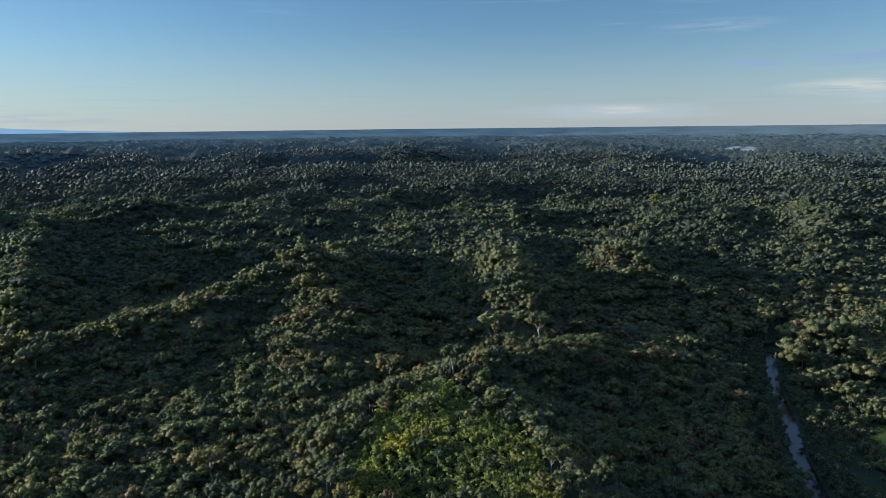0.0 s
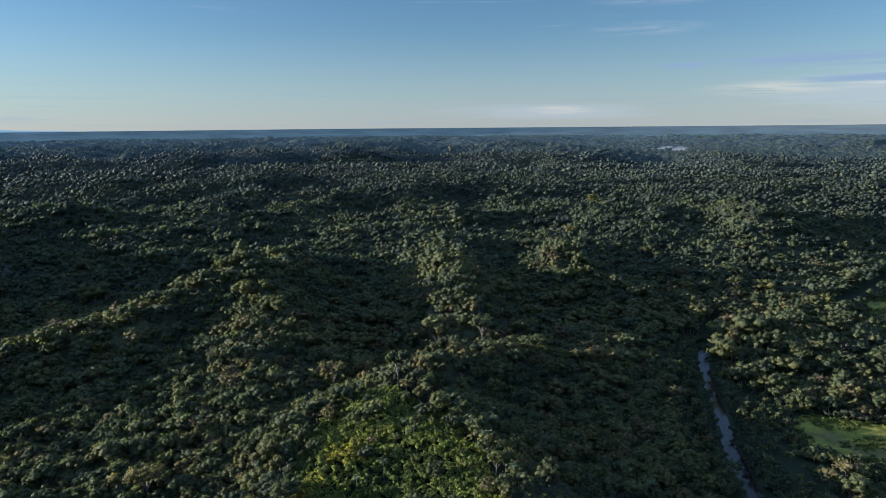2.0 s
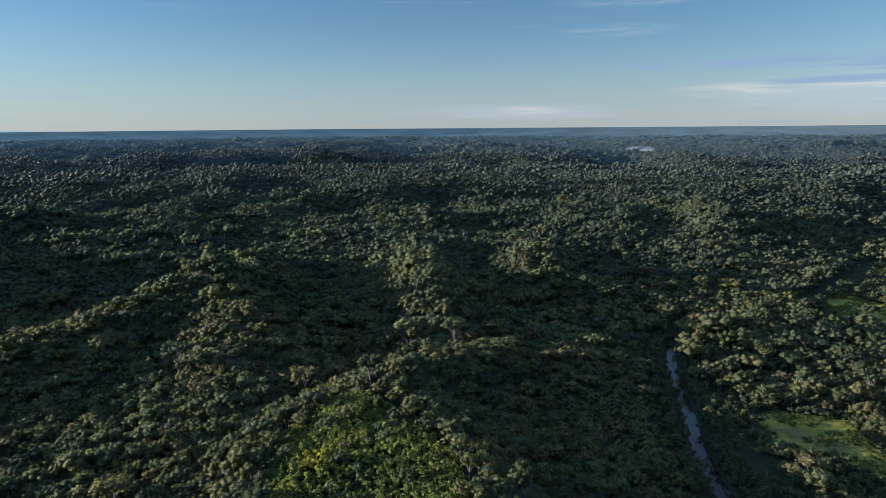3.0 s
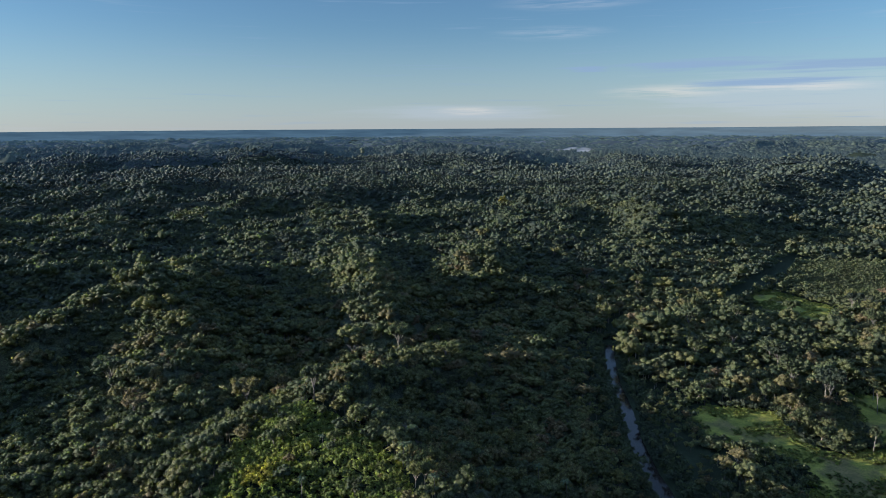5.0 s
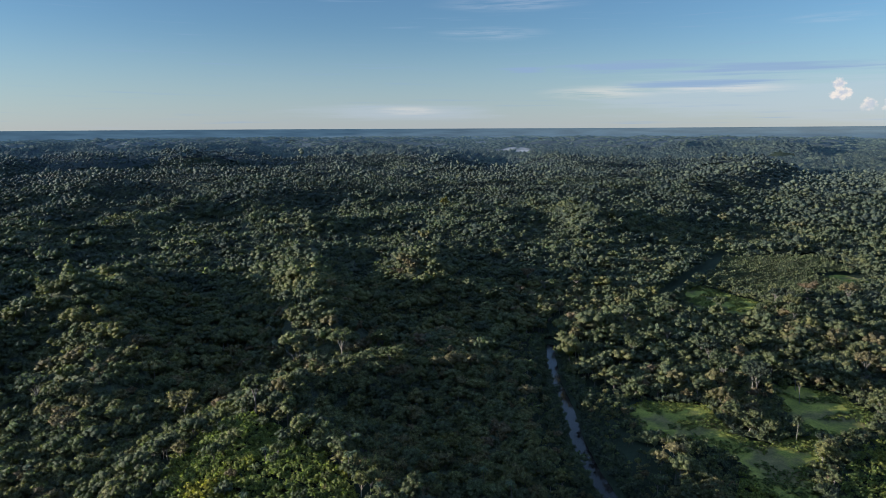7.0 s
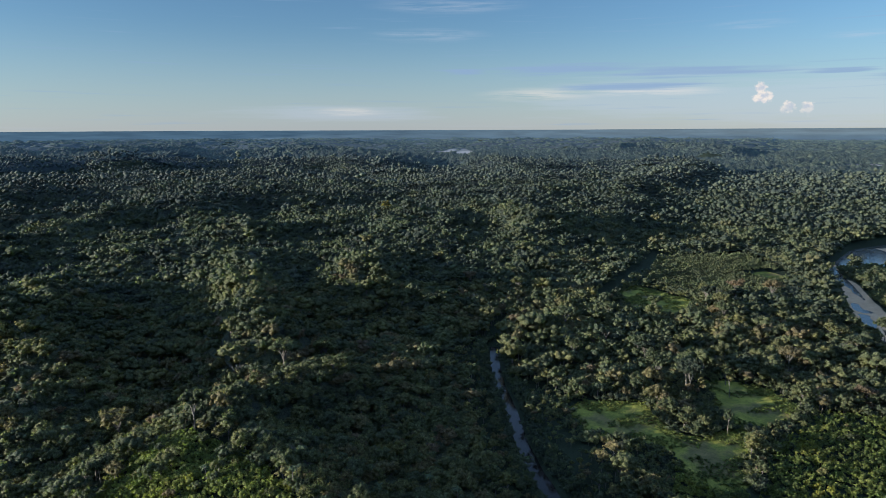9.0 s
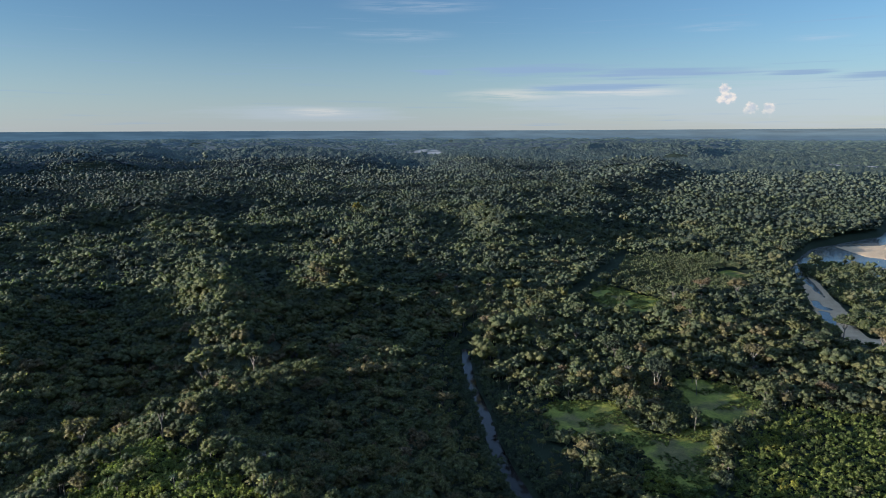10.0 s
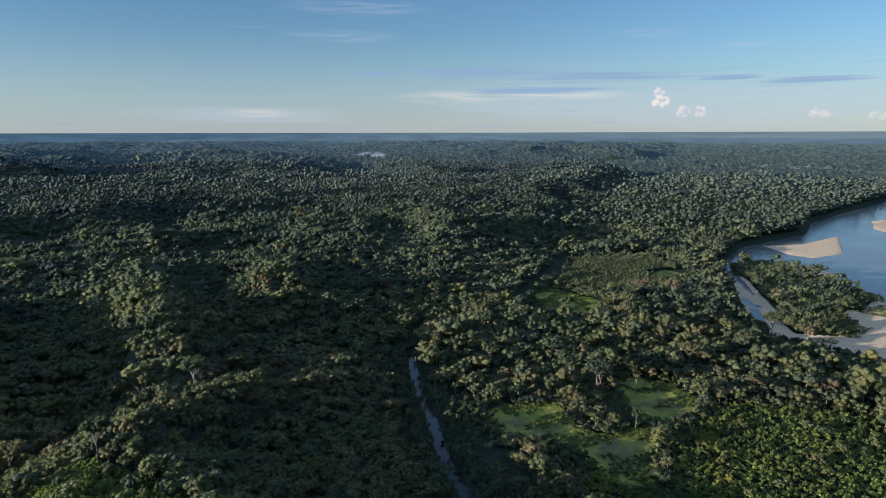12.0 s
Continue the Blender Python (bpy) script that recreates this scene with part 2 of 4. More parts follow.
def ground_material():
    m, nt, bsdf = material("earth, grass and sand")
    p = position(nt)
    grass = attribute(nt, "grass")
    sand = attribute(nt, "sand")
    big, small, mid = noise_tex(nt, 0.03, 5, 0.6, p), noise_tex(nt, 1.3, 6, 0.65, p), noise_tex(nt, 0.16, 5, 0.6, p)
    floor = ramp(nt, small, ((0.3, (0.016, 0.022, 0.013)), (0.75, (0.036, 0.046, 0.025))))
    green = ramp(nt, mid, ((0.25, (0.085, 0.095, 0.026)), (0.45, (0.175, 0.18, 0.036)), (0.62, (0.26, 0.255, 0.048)), (0.82, (0.31, 0.25, 0.080))))
    green = mix_colour(nt, step_node(nt, big, 0.48, 0.62), green, ramp(nt, mid, ((0.3, (0.085, 0.082, 0.034)), (0.6, (0.17, 0.14, 0.060)), (0.8, (0.25, 0.20, 0.095)))))
    green = mix_colour(nt, math_node(nt, "MULTIPLY", step_node(nt, small, 0.4, 0.7), 0.65), green, (0.040, 0.055, 0.016))
    dune = ramp(nt, mid, ((0.2, (0.40, 0.28, 0.165)), (0.5, (0.50, 0.36, 0.215)), (0.8, (0.58, 0.43, 0.27))))
    dune = mix_colour(nt, math_node(nt, "MULTIPLY", small, 0.35), dune, (0.30, 0.24, 0.18))
    g = step_node(nt, math_node(nt, "ADD", grass, math_node(nt, "MULTIPLY", math_node(nt, "SUBTRACT", mid, 0.5), 0.6)), 0.3, 0.62)
    s = step_node(nt, math_node(nt, "ADD", sand, math_node(nt, "MULTIPLY", math_node(nt, "SUBTRACT", mid, 0.5), 0.5)), 0.35, 0.6)
    # damp sand close to the water's level
    z = nt.nodes.new("ShaderNodeSeparateXYZ")
    nt.links.new(p, z.inputs[0])
    damp = step_node(nt, math_node(nt, "ADD", z.outputs[2], math_node(nt, "MULTIPLY", mid, 0.25)), 0.42, 0.12)
    dune = mix_colour(nt, math_node(nt, "MULTIPLY", damp, 0.6), dune, (0.12, 0.095, 0.07))
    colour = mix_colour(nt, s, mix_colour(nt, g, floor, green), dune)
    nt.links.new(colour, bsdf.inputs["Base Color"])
    bsdf.inputs["Roughness"].default_value = 0.9
    bsdf.inputs["Specular IOR Level"].default_value = 0.08
    bump(nt, bsdf, math_node(nt, "ADD", small, math_node(nt, "MULTIPLY", noise_tex(nt, 0.35, 4, 0.6, p), 1.5)), 0.8, 0.5)
    return m


def water_material(name, tint, rough, ripple):
    m, nt, bsdf = material(name)
    p = position(nt)
    nt.links.new(ramp(nt, noise_tex(nt, 0.02, 4, 0.6, p), ((0.3, tint), (0.7, tuple(c * 1.5 for c in tint)))), bsdf.inputs["Base Color"])
    nt.links.new(math_node(nt, "MULTIPLY_ADD", noise_tex(nt, 0.012, 4, 0.6, p), 0.25, rough - 0.09), bsdf.inputs["Roughness"])
    bsdf.inputs["IOR"].default_value = 1.33
    bump(nt, bsdf, noise_tex(nt, 0.9, 4, 0.6, p), ripple, 0.12)
    return m


GROUND = ground_material()
WATER = water_material("river water", (0.075, 0.075, 0.070), 0.13, 0.25)
CREEK_WATER = water_material("creek water", (0.016, 0.014, 0.012), 0.09, 0.10)

# ---- the lie of the land ----
LATTICE = np.random.RandomState(11).rand(256, 256)


def value_noise(x, y, size, seed=0):
    """Smooth noise in 0..1, features about size metres across."""
    u, v = x / size + 37.3 * seed, y / size + 91.7 * seed
    i, j = np.floor(u).astype(int), np.floor(v).astype(int)
    a, b = u - i, v - j
    a, b = a * a * (3 - 2 * a), b * b * (3 - 2 * b)
    L = LATTICE
    i0, i1, j0, j1 = i % 256, (i + 1) % 256, j % 256, (j + 1) % 256
    return (L[i0, j0] * (1 - a) + L[i1, j0] * a) * (1 - b) + (L[i0, j1] * (1 - a) + L[i1, j1] * a) * b


def fractal(x, y, size, octaves=3, seed=0):
    total, weight, w = 0, 0, 1.0
    for k in range(octaves):
        total = total + w * value_noise(x, y, size / 2 ** k, seed + k)
        weight, w = weight + w, w * 0.5
    return total / weight


def smooth(v, lo, hi):
    t = np.clip((v - lo) / (hi - lo), 0, 1)
    return t * t * (3 - 2 * t)


def segment_distance(x, y, ax, ay, bx, by):
    dx, dy = bx - ax, by - ay
    k = np.clip(((x - ax) * dx + (y - ay) * dy) / (dx * dx + dy * dy), 0, 1)
    return np.hypot(x - ax - k * dx, y - ay - k * dy), k


def line_distance(x, y, line):
    d = np.full(np.shape(x), 1e9)
    for (ax, ay), (bx, by) in zip(line, line[1:]):
        d = np.minimum(d, segment_distance(x, y, ax, ay, bx, by)[0])
    return d


def inside(x, y, poly):
    """Signed distance to a polygon's outline, positive inside."""
    d, hit = line_distance(x, y, list(poly) + [poly[0]]), np.zeros(np.shape(x), bool)
    for (ax, ay), (bx, by) in zip(poly, list(poly[1:]) + [poly[0]]):
        if ay == by:
            continue
        hit ^= ((ay > y) != (by > y)) & (x < (bx - ax) * (y - ay) / (by - ay) + ax)
    return np.where(hit, d, -d)


# ridges: crest points (x, y, height) and half width
RIDGES = (
    (((20, 60, 14), (26, 140, 22), (34, 205, 25), (20, 247, 26), (0, 285, 20)), 50),
    (((-25, 180, 14), (-22, 240, 20), (-20, 275, 15)), 42),
    (((-2, 292, 19), (19, 330, 20), (57, 353, 18), (105, 372, 9), (145, 390, 6), (172, 402, 2)), 37),
    (((-330, 335, 11), (-240, 388, 16), (-200, 425, 20), (-160, 456, 28), (-112, 490, 44)), 42),
    (((-100, 640, 26), (-96, 560, 30), (-110, 490, 42), (-86, 440, 31), (-74, 390, 18), (-66, 345, 7)), 45),
    (((70, 740, 12), (60, 620, 18), (56, 535, 27), (52, 440, 33), (48, 405, 18), (40, 380, 5)), 36),
    (((205, 720, 9), (185, 640, 22), (162, 572, 29), (190, 525, 9)), 38),
    (((490, 880, 16), (478, 800, 33), (462, 755, 31), (440, 730, 10)), 36),
    (((250, 1060, 8), (343, 1028, 11), (420, 980, 8)), 75),
    (((-600, 520, 30), (-560, 640, 36), (-500, 760, 30), (-430, 860, 20)), 75),
    (((-300, 760, 10), (-250, 680, 8)), 40),
    (((-455, 705, 30), (-400, 600, 34), (-335, 490, 33), (-290, 425, 20)), 36),
)
CREEK = ((148, 180), (150, 215), (155, 243), (165, 275), (179, 310), (191, 346), (206, 381), (222, 413), (240, 445), (263, 470), (309, 494),
         (380, 490), (448, 535), (511, 582), (582, 634), (635, 670))
SEEN_CREEK = CREEK[:8]
RIVER = ((763, 524), (864, 570), (1059, 588), (1199, 658), (1441, 712), (1730, 770), (2250, 900), (2600, 800), (2300, 200), (1500, -500),
         (600, -900), (380, -700), (480, 20), (600, 205), (663, 275), (722, 322), (742, 366), (738, 402), (756, 425), (772, 460), (742, 492), (728, 494))
ISLAND = ((717, 477), (781, 480), (755, 442), (710, 390), (734, 382), (730, 355), (712, 327), (702, 317), (650, 301), (628, 308), (607, 299), (583, 273), (560, 268), (539, 276), (532, 291), (558, 318), (593, 341), (608, 364), (665, 415), (690, 450))
CHANNEL = ((745, 512), (703, 488), (672, 454), (632, 417), (584, 379), (546, 347), (514, 314), (500, 285), (530, 282), (574, 342), (621, 388), (655, 420), (712, 478))
# water lines in the channel, with half widths
STREAMS = ((((735, 500), (706, 484), (697, 469), (678, 451), (664, 436)), 9.5), (((660, 430), (640, 408), (622, 388)), 5.5), (((590, 382), (581, 371), (578, 360)), 8.0),
           (((566, 354), (548, 338), (526, 322)), 6.0))
BEACH = ((497, 290), (536, 270), (608, 292), (680, 312), (718, 332), (735, 318), (663, 272), (606, 205), (560, 60), (515, 80), (512, 180), (505, 240))
BARS = (((900, 562), (967, 538), (1098, 550), (1010, 500), (935, 458), (867, 463), (862, 495)), ((806, 462), (820, 436), (784, 386), (762, 390), (764, 420)),
        ((1328, 612), (1420, 608), (1300, 560), (1190, 518), (1225, 560)))
GLADES = (((312, 288), (329, 285), (338, 266), (336, 245), (322, 233), (305, 229), (282, 231), (267, 222), (261, 213), (246, 208), (240, 194), (222, 188), (217, 205), (225, 225),
           (228, 240), (239, 242), (252, 233), (277, 235), (287, 255)),
          ((208, 292), (227, 297), (240, 289), (254, 280), (248, 266), (245, 251), (236, 238), (226, 238), (218, 252), (203, 264)),
          ((412, 498), (447, 514), (450, 485), (452, 448), (401, 408), (377, 438)),
          ((586, 506), (626, 506), (620, 473), (586, 467)))
PLANTATION = ((470, 530), (558, 606), (677, 579), (616, 472), (525, 421), (462, 458))
LOW_BANK = ((160, 240), (165, 275), (179, 310), (191, 346), (204, 336), (212, 320), (217, 298), (232, 288), (222, 262), (200, 252), (182, 232), (170, 215))
SCRUB = ((215, 215), (232, 180), (262, 200), (295, 216), (345, 228), (400, 170), (330, 90), (200, 110), (190, 190))


def glade_depth(x, y):
    """Distance into the nearest clearing, with a ragged edge."""
    ragged = 8 * (fractal(x, y, 17, 3, 13) - 0.5) + 1.5
    return np.maximum.reduce([inside(x, y, g) for g in GLADES]) + ragged


def hill_share(x, y):
    """1 in the hills on the far side of the creek, 0 on the flood plain."""
    return smooth((x - 190) * -0.61 + (y - 340) * 0.79, 10, 160)


SHORES = (((1802, 4182), (2174, 4883), (2307, 4994), (1950, 4239), (1731, 3867)), ((2069, 4458), (2358, 4968), (2019, 4079), (1766, 3646), (1680, 3685)),
          ((1752, 4334), (1896, 4400), (1737, 4032), (1641, 4019)), ((2892, 7340), (3004, 7472), (2763, 6871), (2669, 6758)),
          ((2623, 1926), (2912, 1901), (2915, 1627), (2792, 1351), (2727, 1222), (2619, 1173), (2620, 1308), (2697, 1528), (2678, 1748), (2504, 1829)),
          ((1783, 2643), (1925, 2554), (2111, 2308), (2024, 2213), (1828, 2424)), ((2706, 7030), (2826, 6951), (2563, 6305), (2418, 6253)))


def far_land(x, y):
    """Ground beyond 2 km: low hills that even out towards the horizon."""
    r = np.hypot(x, y)
    rise = smooth(r, 15000, 4500)
    for s in SHORES:
        rise = rise * smooth(inside(x, y, s), -120, -1000)
    return 2.5 + (hill_share(x, y) * 60 * crests(x, y, 430, 3) + 9 * fractal(x, y, 130, 2, 9)) * rise


def crests(x, y, size, seed):
    """Winding sharp-backed hills, 0..1."""
    n = fractal(x + 40 * fractal(x, y, 90, 2, 4), y, size, 3, seed)
    return np.clip(1.0 - 5.2 * np.abs(n - 0.5), 0, 1) ** 0.9 * (0.55 + 0.75 * value_noise(x, y, 420, seed + 5))


def ground_z(x, y):
    x, y = np.asarray(x, float), np.asarray(y, float)
    r = np.hypot(x, y)
    cubes = 0
    for line, width in RIDGES:
        best = 0
        for (ax, ay, ah), (bx, by, bh) in zip(line, line[1:]):
            d, k = segment_distance(x, y, ax, ay, bx, by)
            best = np.maximum(best, (ah + (bh - ah) * k) * np.exp(-(d / (0.86 * width)) ** 2))
        cubes = cubes + best ** 3
    z = 2.5 + np.cbrt(cubes)
    hills = hill_share(x, y)
    z = z + 32 * crests(x, y, 230, 2) * hills * smooth(r, 620, 950) + 14 * np.maximum(fractal(x, y, 210, 3, 2) - 0.36, 0) * smooth(r, 500, 1100)
    z = z - (z - 2.5) * smooth(r, 1950, 2320)
    z = z + (far_land(x, y) - 2.5) * smooth(r, 1950, 2320)
    z = z + (value_noise(x, y, 30, 5) - 0.5) * 2.5 * smooth(z, 3, 12)
    creek = line_distance(x, y, SEEN_CREEK)
    z = z + (np.minimum(z, 3.0) - z) * smooth(creek, 22, 8)
    z = z - 3.6 * smooth(creek + 1.6 * value_noise(x, y, 9, 6), 6.2, 3.2)
    channel = inside(x, y, CHANNEL)
    z = z + (0.42 + 0.9 * (fractal(x, y, 18, 3, 8) - 0.48) - z) * smooth(channel, -3, 3)
    for s, half in STREAMS:
        z = z - 1.3 * smooth(line_distance(x, y, s) + 5 * (fractal(x, y, 12, 2, 3) - 0.5), half, 0.45 * half) * smooth(channel, -4, 2)
    wet = inside(x, y, RIVER)
    z = z + (-2.0 - z) * smooth(wet, -6, 8)
    beach = inside(x, y, BEACH)
    z = z + (0.75 + 0.7 * (fractal(x, y, 40, 3, 4) - 0.5) - z) * smooth(beach, -6, 6)
    for bar in BARS:
        z = z + (0.55 + 0.3 * (fractal(x, y, 30, 2, 6) - 0.5) - z) * smooth(inside(x, y, bar), -5, 5)
    return z + (1.3 - z) * smooth(inside(x, y, ISLAND), -2, 3)


def covers(x, y):
    """How far the ground is grass and sand, 0..1 each."""
    grass = smooth(glade_depth(x, y), -4, 3)
    sand = smooth(inside(x, y, BEACH), -6, 2)
    for b in BARS + (CHANNEL,):
        sand = np.maximum(sand, smooth(inside(x, y, b), -7, 2))
    sand = np.maximum(sand, smooth(inside(x, y, RIVER), 14, 20))
    return grass, sand * (1 - smooth(inside(x, y, ISLAND), -7, -3))


NEAR_END, MEAN_EYE, LAND_END = 2500.0, 161.0, 2430.0


def far_place(x, y, z):
    """Draws the land beyond 2.5 km together, so that it ends at the horizon within 5 km."""
    r = np.maximum(np.hypot(x, y), 1e-6)
    s = np.where(r > NEAR_END, (NEAR_END + LAND_END * (1 - np.exp(-(r - NEAR_END) / LAND_END))) / r, 1.0)
    way = np.degrees(np.arctan2(x, y))
    eye = MEAN_EYE + 0.29 * np.clip(way + 4, -31, 0) + 0.29 * np.clip(way - 35, 0, 31)   # the eye's height while it faces that way
    return x * s, y * s, eye - (eye - z) * s


def mesh_object(name, verts, faces, mats, parent=None, face_mats=None, tone=None, smooth_faces=False, attributes=None):
    """One mesh from arrays: verts (n, 3); faces, a list of index arrays (m, 3) or (m, 4)."""
    me = bpy.data.meshes.new(name)
    faces = [np.asarray(f, np.int32) for f in faces if len(f)]
    sizes = np.concatenate([np.full(len(f), f.shape[1], np.int32) for f in faces])
    loops = np.concatenate([f.ravel() for f in faces])
    me.vertices.add(len(verts))
    me.vertices.foreach_set("co", np.asarray(verts, np.float32).ravel())
    me.loops.add(len(loops))
    me.loops.foreach_set("vertex_index", loops)
    me.polygons.add(len(sizes))
    me.polygons.foreach_set("loop_start", np.concatenate([[0], np.cumsum(sizes)[:-1]]).astype(np.int32))
    me.polygons.foreach_set("use_smooth", np.full(len(sizes), smooth_faces))
    for m in mats:
        me.materials.append(m)
    if face_mats is not None:
        me.polygons.foreach_set("material_index", np.asarray(face_mats, np.int32))
    if tone is not None:
        me.attributes.new("tone", "FLOAT", "FACE").data.foreach_set("value", np.asarray(tone, np.float32))
    for key, values in (attributes or {}).items():
        me.attributes.new(key, "FLOAT", "POINT").data.foreach_set("value", np.asarray(values, np.float32))
    me.update(calc_edges=True)
    ob = new(name, me)
    ob.parent = parent
    return ob


def grid_faces(rows, cols):
    i = np.arange(rows - 1)[:, None] * cols + np.arange(cols - 1)[None]
    return np.stack([i, i + 1, i + cols + 1, i + cols], -1).reshape(-1, 4)


def polar_grid(az, r):
    a, d = np.meshgrid(np.radians(az), r)
    return (d * np.sin(a)).ravel(), (d * np.cos(a)).ravel()


az = np.concatenate([np.arange(-180, -48, 4.0), np.arange(-48, 14, 1.0), np.arange(14, 46, 0.4), np.arange(46, 72, 0.22), np.arange(72, 180.1, 4.0)])
radii = np.concatenate([[0.5], np.arange(40, 180, 14), np.arange(180, 900, 4.4), np.arange(900, 1400, 8), np.geomspace(1400, 2500, 30), np.geomspace(2600, 9000, 10)])
gx, gy = polar_grid(az, radii)
gz = ground_z(gx, gy) - 12 * smooth(np.hypot(gx, gy), 2380, 2600)
grass, sand = covers(gx, gy)
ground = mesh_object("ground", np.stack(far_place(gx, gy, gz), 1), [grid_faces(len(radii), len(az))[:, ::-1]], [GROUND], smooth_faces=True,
                     attributes={"grass": grass, "sand": sand})
tagged(ground, "rolling forest floor with grassy clearings and sandy river banks", "ground", kind="structure")

wx, wy = np.meshgrid(np.arange(350, 2650, 50.0), np.arange(-900, 951, 50.0))
near_water = (inside(wx, wy, RIVER) > -75) | (inside(wx, wy, CHANNEL) > -60)
f = grid_faces(*wx.shape)
f = f[near_water.ravel()[f].all(1)]
water = mesh_object("water", np.stack([wx.ravel(), wy.ravel(), np.zeros(wx.size)], 1), [f], [WATER])
tagged(water, "broad brown-grey river reflecting the evening sky", "river", kind="structure")


def ribbon(line, widths, z):
    pts = []
    for k, (x, y) in enumerate(line):
        (ax, ay), (bx, by) = line[max(k - 1, 0)], line[min(k + 1, len(line) - 1)]
        n = math.hypot(bx - ax, by - ay)
        nx, ny, w = -(by - ay) / n, (bx - ax) / n, widths[k]
        pts += [(x + nx * w, y + ny * w, z), (x - nx * w, y - ny * w, z)]
    i = np.arange(len(line) - 1)[:, None] * 2
    return np.array(pts), np.concatenate([i, i + 1, i + 3, i + 2], 1)


v, f = ribbon(SEEN_CREEK, (4.0, 3.7, 3.9, 3.4, 3.6, 3.2, 3.4, 2.9), 0.8)
tagged(mesh_object("creek_water", v, [f], [CREEK_WATER]), "narrow shaded creek winding between the trees", "creek", kind="structure")

# ---- plants: shapes ----
def balls():
    """An octahedron, and the same with each face cut in four."""
    v = [Vector(p) for p in ((1, 0, 0), (0, 1, 0), (-1, 0, 0), (0, -1, 0), (0, 0, 1), (0, 0, -1))]
    f = [(0, 1, 4), (1, 2, 4), (2, 3, 4), (3, 0, 4), (1, 0, 5), (2, 1, 5), (3, 2, 5), (0, 3, 5)]
    fine, edge, cut = list(v), {}, []

    def middle(a, b):
        key = (min(a, b), max(a, b))
        if key not in edge:
            edge[key] = len(fine)
            fine.append((v[a] + v[b]).normalized())
        return edge[key]

    for a, b, c in f:
        ab, bc, ca = middle(a, b), middle(b, c), middle(c, a)
        cut += [(a, ab, ca), (b, bc, ab), (c, ca, bc), (ab, bc, ca)]
    return {1: (np.array([tuple(p) for p in v]), np.array(f)), 2: (np.array([tuple(p) for p in fine]), np.array(cut))}


BALLS = balls()



def crown_shape(rng, radius, height, base, tufts, size, lobes, flat=0.0, core=1):
    """A domed crown: many small leafy heads on uneven boughs round a dense core, with loose sprays. Gives verts and faces."""
    deep = height - base
    middle = np.array([0, 0, base + deep * (0.50 + 0.22 * flat)])
    half = np.array([radius, radius, deep * (0.50 - 0.22 * flat)])
    k = np.arange(lobes)
    up = 1 - 1.2 * (k + rng.uniform(0.1, 0.9, lobes)) / lobes
    turn = k * 2.399963 + rng.uniform(-0.5, 0.5, lobes)
    wave = 1 + 0.17 * np.sin(turn * 2 + rng.uniform(0, 6)) + 0.13 * np.sin(turn * 3 + rng.uniform(0, 6))
    level = np.sqrt(np.maximum(0, 1 - up * up)) * wave
    out = np.stack([np.cos(turn) * level, np.sin(turn) * level, up], 1)
    centres = middle + out * half * rng.uniform(0.58, 0.92, (lobes, 1))
    sizes = radius * rng.uniform(0.55, 1.0, lobes) * min(0.62, 1.55 / math.sqrt(lobes))
    pick = rng.choice(lobes, tufts, p=sizes ** 2 / (sizes ** 2).sum())
    n = rng.normal(size=(tufts, 3)) + 0.9 * out[pick]
    n[:, 2] += 0.25
    n /= np.linalg.norm(n, axis=1)[:, None]
    p = centres[pick] + n * [1, 1, 0.8] * sizes[pick][:, None] * rng.uniform(0.8, 1.2, (tufts, 1))
    face = n + rng.normal(size=(tufts, 3)) * 0.45
    face /= np.linalg.norm(face, axis=1)[:, None]
    u = np.cross(face, rng.normal(size=(tufts, 3)))
    u /= np.linalg.norm(u, axis=1)[:, None]
    w = np.cross(face, u)
    s = size * rng.uniform(0.5, 1.2, (tufts, 1))
    lift = face * s * 0.22
    verts = [np.stack([p - u * s * 0.62, p - w * s * 0.46 + lift, p + u * s * 0.62, p + w * s * 0.46 + lift], 1).reshape(-1, 3)]
    faces, tris, count = np.arange(tufts * 4).reshape(-1, 4), [], tufts * 4
    ball, t = BALLS[core]
    for c, r in zip(np.vstack([[middle], centres]), np.vstack([[half * 0.68], np.outer(sizes, [1, 1, 0.74])])):
        verts.append(ball * r * rng.uniform(0.74, 1.22, (len(ball), 1)) + c)
        tris.append(t + count)
        count += len(ball)
    return np.vstack(verts), faces, np.vstack(tris)


def tube(points, radii, sides):
    """A tapered limb through points."""
    verts, faces = [], []
    for k, (p, r) in enumerate(zip(points, radii)):
        q = Vector(points[min(k + 1, len(points) - 1)]) - Vector(points[max(k - 1, 0)])
        side = q.cross(Vector((0.3, 1, 0.1))).normalized()
        up = q.cross(side).normalized()
        for j in range(sides):
            a = 2 * math.pi * j / sides
            verts.append(Vector(p) + (side * math.cos(a) + up * math.sin(a)) * r)
    for k in range(len(points) - 1):
        for j in range(sides):
            i, i2 = k * sides + j, k * sides + (j + 1) % sides
            faces.append((i, i2, i2 + sides, i + sides))
    return np.array([tuple(v) for v in verts]), np.array(faces)


def joined(pieces):
    verts, faces, n = [], [], 0
    for v, f in pieces:
        verts.append(v)
        faces.append(f + n)
        n += len(v)
    return np.vstack(verts), np.vstack(faces)


